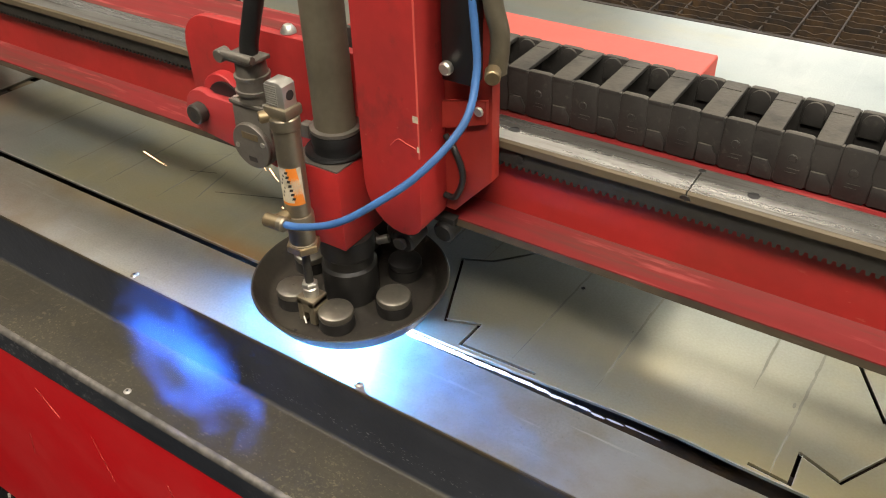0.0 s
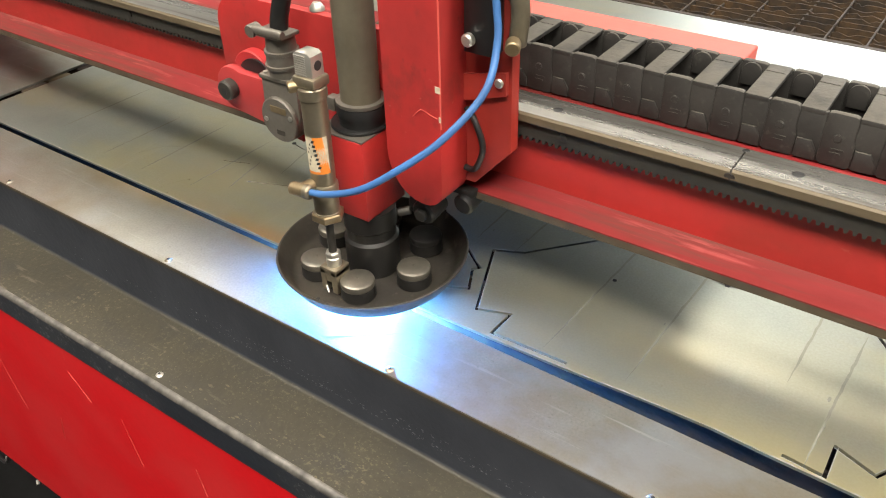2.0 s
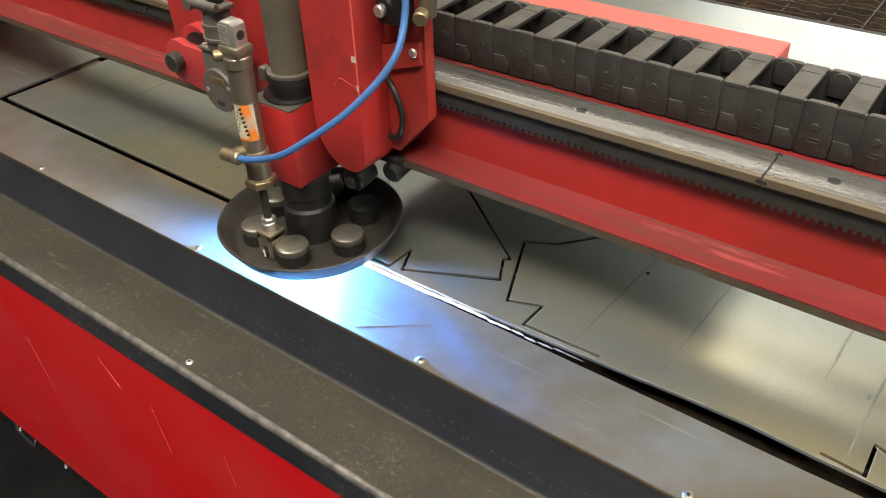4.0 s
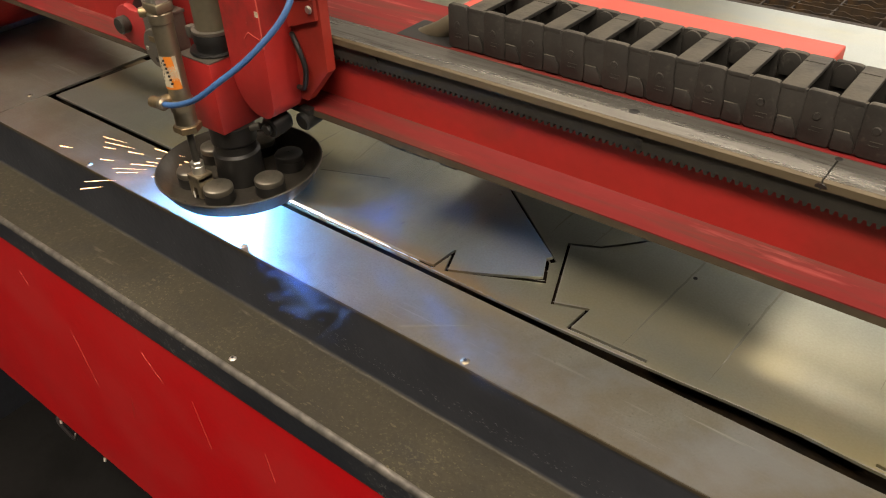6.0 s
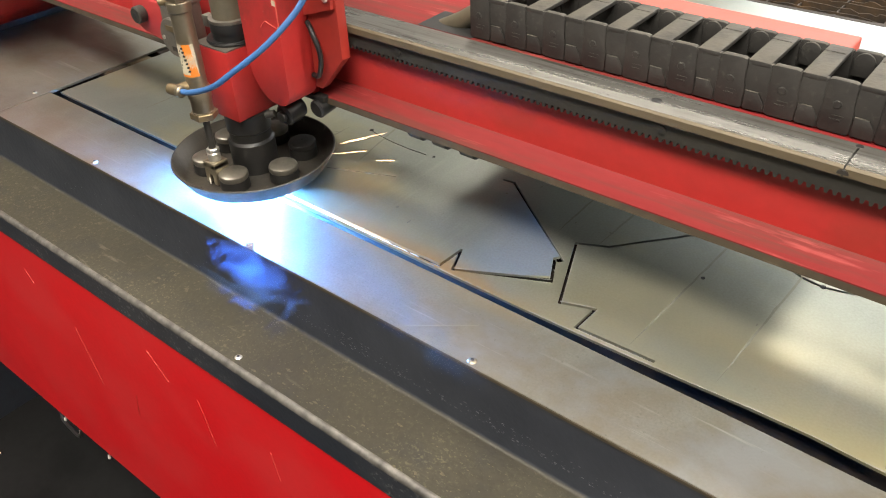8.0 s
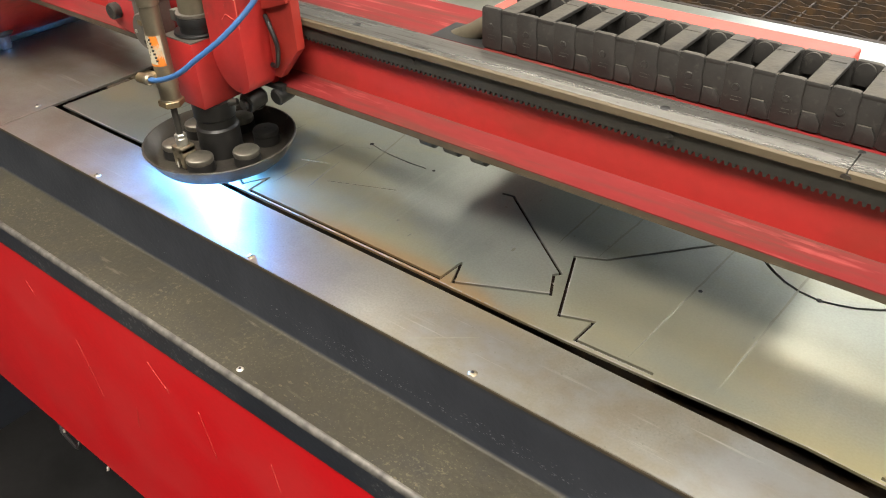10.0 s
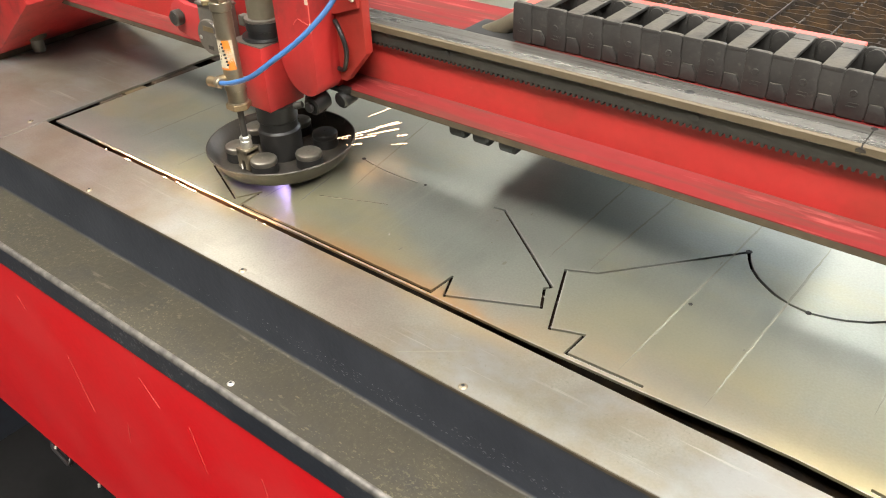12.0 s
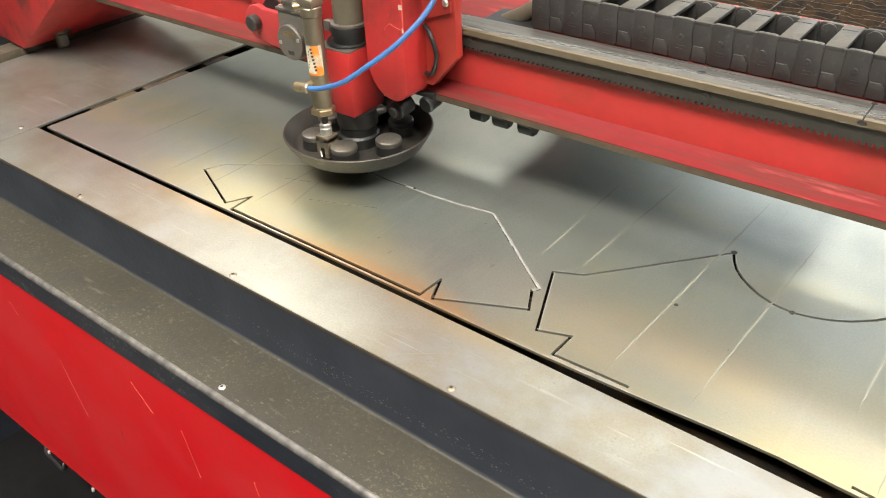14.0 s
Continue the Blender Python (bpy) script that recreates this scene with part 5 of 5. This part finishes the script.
    core = part("plasma_core", lathe([(0, 0.0104), (0.0016, 0.0103), (0.0022, 0.006), (0.0012, -0.002), (0, -0.004)], 16, Matrix.Translation((TX, TY, 0))), M_CORE, c, "violet plasma core")
    return c, dish, spill, core


# ---------------------------------------------------------------- sparks, slag and smoke
def spark_mesh(length, r):
    bm = bmesh.new()
    rings = []
    for u, k in ((0, 0.0), (0.12, 0.35), (0.6, 0.8), (0.85, 1.0), (0.97, 0.7), (1, 0.0)):
        if k == 0:
            rings.append([bm.verts.new((0, 0, (u - 1) * length))])
        else:
            rings.append([bm.verts.new((r * k * math.cos(a), r * k * math.sin(a), (u - 1) * length)) for a in (0, 1.57, 3.14, 4.71)])
    for a, b in zip(rings, rings[1:]):
        for i in range(4):
            j = (i + 1) % 4
            if len(a) == 1:
                bm.faces.new((a[0], b[i], b[j]))
            elif len(b) == 1:
                bm.faces.new((a[i], a[j], b[0]))
            else:
                bm.faces.new((a[i], a[j], b[j], b[i]))
    return bm


# seconds seen, torch x and y, heading and spread, rise and spread in degrees, count, nearest and farthest flight, streak length
BURSTS = [
    (0.0, -0.067, 0.018, 165, 25, 30, 20, 7, 0.10, 0.24, 0.020),
    (0.5, -0.079, 0.013, 226, 22, -8, 22, 16, 0.16, 0.50, 0.040),
    (1.0, -0.088, 0.032, 60, 30, 12, 12, 5, 0.10, 0.18, 0.016),
    (2.5, -0.091, 0.010, 226, 22, -1, 8, 40, 0.10, 0.30, 0.045),
    (3.0, -0.102, 0.008, 214, 11, -2, 6, 70, 0.07, 0.25, 0.036),
    (3.0, -0.102, 0.008, 140, 25, 28, 14, 6, 0.10, 0.16, 0.016),
    (5.5, -0.341, 0.010, 206, 11, 0, 5, 46, 0.09, 0.38, 0.036),
    (6.0, -0.385, 0.010, 208, 14, 2, 7, 22, 0.09, 0.26, 0.035),
    (6.5, -0.391, 0.015, 195, 20, 3, 5, 12, 0.09, 0.16, 0.022),
    (6.5, -0.391, 0.015, 40, 18, 5, 5, 5, 0.12, 0.20, 0.028),
    (7.5, -0.390, 0.046, 232, 14, -1, 6, 6, 0.12, 0.24, 0.018),
    (8.0, -0.396, 0.033, 42, 12, 6, 5, 7, 0.12, 0.22, 0.034),
    (10.5, -0.500, 0.066, 20, 20, 4, 5, 5, 0.09, 0.13, 0.014),
    (12.0, -0.439, 0.126, 42, 12, 6, 6, 14, 0.11, 0.19, 0.030),
    (12.5, -0.399, 0.156, 150, 30, 14, 12, 4, 0.10, 0.16, 0.026),
    (13.0, -0.358, 0.182, 46, 15, 3, 4, 52, 0.07, 0.22, 0.045),
    (13.0, -0.358, 0.182, -25, 14, 4, 5, 5, 0.16, 0.34, 0.035),
]


def sparks():
    rng = random.Random(11)
    made = []
    for t, x, y, az, daz, el, de, count, near, far, length in BURSTS:
        for _ in range(round(count * 0.92)):
            a, e = radians(rng.gauss(az, daz * 0.6)), radians(rng.gauss(el, de * 0.6))
            d = Vector((math.cos(a) * math.cos(e), math.sin(a) * math.cos(e), math.sin(e)))
            reach = near + (far - near) * rng.random() ** 1.3
            ln = length * rng.uniform(0.4, 1.7)
            r = rng.uniform(0.0002, 0.0005)
            me = spark_mesh(ln, r)
            mesh = bpy.data.meshes.new("spark")
            me.to_mesh(mesh)
            me.free()
            mesh.materials.append(M_SPARK)
            ob = tagged(new("spark", mesh), "glowing orange-white spark thrown from the cut", "spark", "sparks from the cut")
            origin = Vector((x, y, 0.012))
            seen = origin + d * reach
            if seen.z < 0.003 and seen.y > -0.08:
                seen.z = 0.003 + rng.random() * 0.01
            far_end = origin + d * (reach + 0.5) if d.y < 0.1 else origin + d * (reach + 0.22)
            end = Vector((far_end.x * 1.0 - (0.5 if d.y < 0.1 else 0.0), far_end.y - (0.3 if d.y < 0.1 else -0.9), -0.745 if d.y < 0.1 else -0.2))
            made.append((ob, t, origin, seen, far_end, end, (seen - origin).to_track_quat("Z", "Y")))
    return made


# dense showers close to the torch, each one piece
SHOWERS = [
    (2.5, -0.072, -0.016, 226, 28, -2, 6, 80, 0.070, 0.19, 0.018),
    (3.0, -0.102, 0.008, 212, 9, -2, 5, 80, 0.080, 0.20, 0.026),
    (5.5, -0.341, 0.010, 200, 9, 1, 4, 90, 0.080, 0.24, 0.028),
    (6.5, -0.391, 0.015, 195, 16, 3, 5, 26, 0.085, 0.12, 0.012),
    (13.0, -0.350, 0.190, 38, 20, 2, 3, 110, 0.075, 0.21, 0.024),
]


def spark_showers():
    rng = random.Random(31)
    made = []
    for t, x, y, az, daz, el, de, count, near, far, length in SHOWERS:
        bm = bmesh.new()
        for _ in range(count):
            a, e = radians(rng.gauss(az, daz * 0.6)), radians(rng.gauss(el, de * 0.6))
            d = Vector((math.cos(a) * math.cos(e), math.sin(a) * math.cos(e), math.sin(e)))
            p = Vector((x, y, 0.012)) + d * (near + (far - near) * rng.random() ** 1.6)
            if p.z < 0.003 and p.y > -0.08:
                p.z = 0.003 + rng.random() * 0.01
            turn = d.to_track_quat("Z", "Y").to_matrix().to_4x4()
            one = spark_mesh(length * rng.uniform(0.4, 1.6), rng.uniform(0.0002, 0.00055))
            one.transform(Matrix.Translation(p) @ turn)
            me = bpy.data.meshes.new("spark_shower")
            one.to_mesh(me)
            one.free()
            bm.from_mesh(me)
            bpy.data.meshes.remove(me)
        made.append((t, thing("spark_shower", bm, M_SPARK, "dense shower of white-orange sparks from the cut", "sparks", kind="stuff")))
    return made


def slag_and_gap_glow():
    bm = bmesh.new()
    rng = random.Random(4)
    for i in range(80):
        u = i / 79
        x = -0.21 + 0.42 * u + rng.uniform(-0.006, 0.006)
        r = rng.uniform(0.0003, 0.0009) * (1.15 - abs(2 * u - 1))
        bmesh.ops.create_icosphere(bm, subdivisions=1, radius=r, matrix=Matrix.Translation((x, rng.uniform(-0.001, 0.002), rng.uniform(-0.004, 0.001))) @ Matrix.Diagonal((9, 0.6, 0.6, 1)))
    return tagged(thing("slag_and_gap_glow", bm, M_SLAG, "glowing orange molten slag under the sheet's edge", "slag", kind="stuff"), kind="stuff")


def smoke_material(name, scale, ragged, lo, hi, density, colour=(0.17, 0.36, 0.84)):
    """Thin smoke: clear at the rim of each billow, broken up by curling noise. Plasma blue is put into its colour."""
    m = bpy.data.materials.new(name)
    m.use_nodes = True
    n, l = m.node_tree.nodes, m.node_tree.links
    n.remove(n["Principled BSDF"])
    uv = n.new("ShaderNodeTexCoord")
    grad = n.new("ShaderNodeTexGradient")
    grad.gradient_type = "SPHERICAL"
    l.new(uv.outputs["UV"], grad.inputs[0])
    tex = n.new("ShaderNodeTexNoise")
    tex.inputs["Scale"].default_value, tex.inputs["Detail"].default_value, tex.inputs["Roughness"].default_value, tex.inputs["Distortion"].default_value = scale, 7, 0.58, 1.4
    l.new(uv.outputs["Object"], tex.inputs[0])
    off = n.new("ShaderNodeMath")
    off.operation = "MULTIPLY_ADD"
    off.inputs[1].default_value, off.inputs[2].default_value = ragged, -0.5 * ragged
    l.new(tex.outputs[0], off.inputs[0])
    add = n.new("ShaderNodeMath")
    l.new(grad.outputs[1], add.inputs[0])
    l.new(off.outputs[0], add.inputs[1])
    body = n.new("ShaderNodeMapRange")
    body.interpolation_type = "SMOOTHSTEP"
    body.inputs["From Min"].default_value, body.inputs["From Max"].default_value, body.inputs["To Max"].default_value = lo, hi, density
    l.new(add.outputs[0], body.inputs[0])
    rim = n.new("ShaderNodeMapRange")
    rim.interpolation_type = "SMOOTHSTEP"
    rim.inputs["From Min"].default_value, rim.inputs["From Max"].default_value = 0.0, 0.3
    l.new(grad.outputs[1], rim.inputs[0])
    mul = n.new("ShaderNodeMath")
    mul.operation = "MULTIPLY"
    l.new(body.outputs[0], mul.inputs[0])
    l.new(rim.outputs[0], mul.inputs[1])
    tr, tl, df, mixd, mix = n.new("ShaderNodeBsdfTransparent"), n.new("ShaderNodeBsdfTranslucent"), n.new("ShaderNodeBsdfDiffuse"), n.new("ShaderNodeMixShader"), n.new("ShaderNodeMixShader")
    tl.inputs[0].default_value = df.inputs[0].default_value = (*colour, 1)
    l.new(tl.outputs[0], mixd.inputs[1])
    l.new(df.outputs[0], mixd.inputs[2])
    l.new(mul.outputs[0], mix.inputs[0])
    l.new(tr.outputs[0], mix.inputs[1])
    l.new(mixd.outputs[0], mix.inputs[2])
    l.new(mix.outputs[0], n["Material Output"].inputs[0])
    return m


# blue albedos stand in for the plasma's light on the smoke
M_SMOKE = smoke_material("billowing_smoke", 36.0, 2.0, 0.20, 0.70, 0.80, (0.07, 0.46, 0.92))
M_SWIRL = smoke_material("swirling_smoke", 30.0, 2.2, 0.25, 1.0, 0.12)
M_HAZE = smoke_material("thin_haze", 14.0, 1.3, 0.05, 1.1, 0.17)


def smoke_puff(seed, wide, tall, layers, material, label="thin drifting smoke with the plasma's blue light put into its colour", up=(0.25, 0.62, 0.74), along=(1, -0.28, 0.0), gap=0.010):
    """A drifting puff: a few billowed layers, one behind the other."""
    rng = random.Random(seed)
    bm = bmesh.new()
    uvl = bm.loops.layers.uv.new("UVMap")
    up, along = Vector(up).normalized(), Vector(along).normalized()
    out = along.cross(up)
    n_ = 12
    for k in range(layers):
        c = along * (rng.uniform(-0.22, 0.22) * wide) + out * (gap * (k - (layers - 1) / 2)) + up * (rng.uniform(-0.2, 0.2) * tall)
        sw, st, ph = wide * rng.uniform(0.75, 1.1), tall * rng.uniform(0.75, 1.1), rng.uniform(0, 6.28)
        grid = [[bm.verts.new(c + along * (sw * (2 * i / n_ - 1)) + up * (st * (2 * j / n_ - 1)) + out * (0.3 * gap * (math.sin(1.3 * i + 0.9 * j + ph) + math.sin(0.7 * i - 1.1 * j)))) for j in range(n_ + 1)] for i in range(n_ + 1)]
        for i in range(n_):
            for j in range(n_):
                f = bm.faces.new((grid[i][j], grid[i + 1][j], grid[i + 1][j + 1], grid[i][j + 1]))
                for lp, (u, v) in zip(f.loops, ((i, j), (i + 1, j), (i + 1, j + 1), (i, j + 1))):
                    lp[uvl].uv = (2 * u / n_ - 1, 2 * v / n_ - 1)
    return thing("smoke_puff", bm, material, label, "smoke", "smoke puffs", "stuff", smooth=180)


def gap_glow(seed, length, hot, name_label, thick=1.0, along_y=False):
    """Glowing pieces added along the open gap for light on its walls, thinning away from the torch."""
    rng = random.Random(seed)
    bm = bmesh.new()
    u = 0.0
    while u < 1.0:
        fade = (1 - u) ** 0.8
        ln = rng.uniform(0.006, 0.016)
        bmesh.ops.create_icosphere(bm, subdivisions=1, radius=1.0, matrix=Matrix.Translation((length * u, rng.uniform(-0.0012, 0.0012), rng.uniform(-0.002, 0.0))) @ Matrix.Diagonal((ln, thick * (0.0006 + 0.0022 * fade), 0.0005 + 0.0012 * fade, 1)))
        u += (ln * rng.uniform(0.7, 1.2) + 0.01 * u * u) / abs(length)
    if along_y:
        bm.transform(Matrix.Rotation(radians(90), 4, "Z"))
    return thing("slag_and_gap_glow", bm, hot, name_label, "slag", kind="stuff")


# ---------------------------------------------------------------- build
workshop()
table()
slat_bed()
SHEET, FLAP_PART, STRIPS, BURRS = steel_sheet()
BEAM = gantry()
CHAIN, CHAIN_FAR = cable_chain()
CARRIAGE, DISH, SPILL, CORE = carriage()

SPARKS = sparks()
SHOWERS_MADE = spark_showers()
SLAG = slag_and_gap_glow()
LOW = dict(up=(0.05, 0.96, 0.22), along=(1, -0.28, 0.0), gap=0.0045)
BLUE_PUFF = smoke_puff(1, 0.140, 0.062, 3, M_SMOKE, "dense curling smoke with the plasma's bright blue light put into its colour", **LOW)
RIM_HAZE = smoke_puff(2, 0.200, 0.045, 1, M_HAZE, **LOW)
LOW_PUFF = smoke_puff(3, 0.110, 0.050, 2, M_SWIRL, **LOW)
SWIRL = smoke_puff(5, 0.200, 0.050, 2, M_SWIRL, "swirling smoke with the plasma's deep blue light put into its colour", **LOW)
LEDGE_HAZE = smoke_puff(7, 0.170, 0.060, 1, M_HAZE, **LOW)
SHEET_HAZE = smoke_puff(9, 0.190, 0.110, 2, M_HAZE, "thin smoke drifting over the sheet, tinted plasma blue", up=(0.1, 0.9, 0.30))
# glowing strips stand in for the gap's walls lit from under the sheet
TRAIL_RIGHT = gap_glow(21, 0.26, M_WHITEGLOW, "white glow added in the fresh gap for plasma light on its walls")
TRAIL_LEFT = gap_glow(22, -0.34, M_WHITEGLOW, "white glow added in the gap ahead of the torch for plasma light on its walls")
CORNER_GLOW = gap_glow(23, 0.34, M_ORANGEGLOW, "orange glow added in the gap at the sheet's corner for light from below", 1.5)
END_GLOW = gap_glow(24, 0.085, M_ORANGEGLOW, "orange glow added in the gap at the sheet's end for light from below", 1.5, True)

# seconds, x and y of the carriage
RIDE = [(0.0, -0.056, 0.010), (0.5, -0.068, 0.005), (1.0, -0.077, 0.026), (1.5, -0.080, 0.036), (2.0, -0.080, 0.024), (2.5, -0.080, 0.001), (3.0, -0.091, 0.000),
        (3.8, -0.165, 0.001), (4.6, -0.245, 0.001), (5.5, -0.330, 0.001), (6.0, -0.374, 0.001), (6.5, -0.380, 0.007), (7.0, -0.379, 0.033), (7.5, -0.379, 0.037),
        (8.0, -0.385, 0.024), (8.7, -0.401, 0.008), (9.6, -0.455, 0.034), (10.5, -0.489, 0.058), (11.0, -0.478, 0.081), (11.5, -0.462, 0.091),
        (12.0, -0.428, 0.118), (12.5, -0.388, 0.147), (13.0, -0.347, 0.173), (13.5, -0.334, 0.183), (14.0, -0.329, 0.184)]
# seconds and height of the bright spill: up at the sheet's edge, down through the kerf, or drawn into the nozzle
SPILL_ROWS = [(0.0, 0.0), (1.0, 0.0), (1.12, 0.034), (1.9, 0.034), (2.0, -0.0022), (2.45, -0.0060), (2.7, -0.0060), (2.9, 0.0), (3.3, 0.0008), (5.1, 0.0022), (5.75, 0.0022), (5.95, 0.0), (6.6, 0.0), (6.85, -0.002), (7.0, -0.0050), (7.1, -0.0055), (7.25, 0.034), (7.75, 0.034), (7.9, 0.0), (8.6, 0.0),
              (10.0, -0.003), (10.65, -0.003), (10.85, 0.034), (14.0, 0.034)]


def motions():
    walk(CARRIAGE, [(t, pose(x, y, 0)) for t, x, y in RIDE])
    for ob in (BEAM, CHAIN, CHAIN_FAR):
        walk(ob, [(t, pose(0, y, 0)) for t, x, y in RIDE])
    walk(DISH, [(0.0, pose(0, 0, 0)), (13.5, pose(0, 0, 0)), (13.65, pose(0, 0, 0.003)), (14.0, pose(0, 0, 0.025))])
    walk(SPILL, [(t, pose(0, 0, z)) for t, z in SPILL_ROWS])
    walk(CORE, [(0.0, pose(0, 0, 0)), (13.4, pose(0, 0, 0)), (13.6, pose(0, 0, 0.03)), (14.0, pose(0, 0, 0.03))])
    def lifted(angle, band):
        """Each strip turns a little more than the one before it."""
        m = Matrix.Identity(4)
        for k in range(band + 1):
            at = Matrix.Translation(Vector((*(Vector(FLAP[0]) + OUTWARD * (0.0165 * k)), 0.0)))
            m = m @ at @ Matrix.Rotation(radians(angle / BANDS), 4, Vector((*FOLD, 0.0))) @ at.inverted()
        return m
    for band, ob in enumerate(FLAP_PART):
        walk(ob, [(t, lifted(a, band)) for t, a in ((0.0, 0.0), (3.2, 0.0), (4.6, 4.0), (5.3, 5.2), (8.2, 5.2), (9.4, 1.6), (10.3, 0.0), (14.0, 0.0))])
    for t, ob in STRIPS:
        a = max(0.02, t)
        walk(ob, [(0.0, pose(0, 0, 0)), (a, pose(0, 0, 0)), (a + 0.12, pose(0, 0, -0.09)), (14.0, pose(0, 0, -0.09))] if a < 13.85 else [(0.0, pose(0, 0, 0)), (14.0, pose(0, 0, 0))])
    for t, ob in BURRS:
        a = min(13.8, t)
        walk(ob, [(0.0, pose(0, 0, -0.012)), (a, pose(0, 0, -0.012)), (a + 0.15, pose(0, 0, 0)), (14.0, pose(0, 0, 0))])
    for ob, t, origin, seen, far_end, end, q in SPARKS:
        turn = q.to_matrix().to_4x4()
        rows = []
        if t > 0.3:
            rows = [(0.0, origin + Vector((0, 0.2, -0.55))), (t - 0.20, origin + Vector((0, 0.2, -0.55))), (t - 0.10, origin)]
        rows += [(t, seen)]
        if t < 13.6:
            rows += [(t + 0.2, far_end), (t + 0.5, end), (14.0, end)]
        walk(ob, [(s, Matrix.Translation(p) @ turn) for s, p in rows])
    for t, ob in SHOWERS_MADE:
        walk(ob, [(0.0, pose(0.05, 0.2, -0.5)), (t - 0.3, pose(0.05, 0.2, -0.5)), (t - 0.12, pose(0.03, 0.015, -0.002) if t < 12 else pose(-0.03, -0.03, -0.002)), (t, pose(0, 0, 0)), (t + 0.2, pose(-0.07, -0.05, 0.0) if t < 12 else pose(0.07, 0.06, 0.0)), (t + 0.5, pose(-0.1, 0.2, -0.5)), (14.0, pose(-0.1, 0.2, -0.5))])
    walk(SLAG, [(0.0, pose(-0.10, 0.2, -0.55)), (9.6, pose(-0.30, 0.2, -0.55)), (10.2, pose(-0.36, 0.0035, -0.003)), (11.0, pose(-0.45, 0.0035, -0.005)), (12.0, pose(-0.52, 0.0035, -0.005)),
                (13.0, pose(-0.56, 0.0035, -0.007)), (13.4, pose(-0.58, 0.2, -0.55)), (14.0, pose(-0.58, 0.2, -0.55))])
    low = -0.22

    def drift(ob, *stays):
        """Smoke or added gap glow that comes up from under the table, stays for a while and sinks or thins away again.
        """
        rows = []
        for stay in stays:
            t0, t1 = stay[0][0], stay[-1][0]
            if t0 > 0.3:
                a = stay[0][1]
                if not rows:
                    rows.append((0.0, (a[0], 0.08, low)))
                rows += [(t0 - 0.28, (a[0], 0.08, low))]
            rows += list(stay)
            if t1 < 13.7:
                b = stay[-1][1]
                rows += [(t1 + 0.28, (b[0], 0.08, low))]
        if rows[-1][0] < 14.0:
            rows.append((14.0, rows[-1][1]))
        walk(ob, [(t, pose(*p)) for t, p in rows])
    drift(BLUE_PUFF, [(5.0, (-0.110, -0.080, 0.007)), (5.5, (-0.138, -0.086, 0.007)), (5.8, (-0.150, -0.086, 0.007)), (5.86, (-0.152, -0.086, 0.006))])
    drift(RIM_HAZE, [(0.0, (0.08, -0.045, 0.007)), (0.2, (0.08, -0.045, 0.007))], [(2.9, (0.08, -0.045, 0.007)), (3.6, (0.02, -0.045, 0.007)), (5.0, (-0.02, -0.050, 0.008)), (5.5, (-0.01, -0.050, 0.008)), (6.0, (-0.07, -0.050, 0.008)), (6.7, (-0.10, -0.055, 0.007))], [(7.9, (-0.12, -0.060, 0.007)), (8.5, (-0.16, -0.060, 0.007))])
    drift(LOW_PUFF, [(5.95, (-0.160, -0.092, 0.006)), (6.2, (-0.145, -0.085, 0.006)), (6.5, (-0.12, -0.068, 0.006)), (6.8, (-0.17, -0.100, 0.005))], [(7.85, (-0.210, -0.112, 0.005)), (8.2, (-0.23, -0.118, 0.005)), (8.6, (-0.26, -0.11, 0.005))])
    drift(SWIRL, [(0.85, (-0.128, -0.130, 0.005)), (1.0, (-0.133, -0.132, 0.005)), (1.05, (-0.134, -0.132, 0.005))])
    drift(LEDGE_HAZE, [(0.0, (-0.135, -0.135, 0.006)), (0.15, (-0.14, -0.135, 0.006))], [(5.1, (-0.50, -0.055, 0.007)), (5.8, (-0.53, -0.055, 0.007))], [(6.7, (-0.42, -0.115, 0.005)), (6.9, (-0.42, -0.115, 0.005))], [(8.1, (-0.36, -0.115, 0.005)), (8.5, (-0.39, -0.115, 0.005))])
    drift(SHEET_HAZE, [(4.6, (-0.12, 0.10, 0.030)), (5.5, (-0.19, 0.10, 0.030)), (6.2, (-0.20, 0.10, 0.034)), (6.6, (-0.20, 0.11, 0.036))])

    def trail(ob, dx, *stays):
        drift(ob, *[[(t, (x + dx, y, z)) for t, x, y, z in stay] for stay in stays])
    gap, cut = 0.0045, 0.0135
    trail(TRAIL_RIGHT, 0.07, [(0.0, -0.064, gap, -0.002), (0.12, -0.066, gap, -0.002)], [(0.95, -0.085, gap, -0.003), (1.02, -0.087, gap, -0.003)], [(2.9, -0.098, gap, -0.002), (3.8, -0.173, gap, -0.002), (4.6, -0.253, gap, -0.002), (5.5, -0.338, cut, -0.001), (6.0, -0.382, cut, -0.0015), (6.8, -0.388, cut, -0.0015)], [(7.9, -0.39, cut, -0.0015), (8.7, -0.409, cut, -0.0015)], [(10.2, -0.48, cut, -0.003), (10.6, -0.49, cut, -0.003)])
    trail(TRAIL_LEFT, -0.05, [(5.0, -0.29, gap, -0.003), (5.5, -0.338, gap, -0.003), (5.85, -0.37, gap, -0.003)])
    drift(END_GLOW, [(5.0, (-0.8205, 0.006, -0.005)), (5.75, (-0.8205, 0.006, -0.005))])
    drift(CORNER_GLOW, [(5.0, (-0.818, 0.004, -0.004)), (5.8, (-0.818, 0.004, -0.005))])


motions()
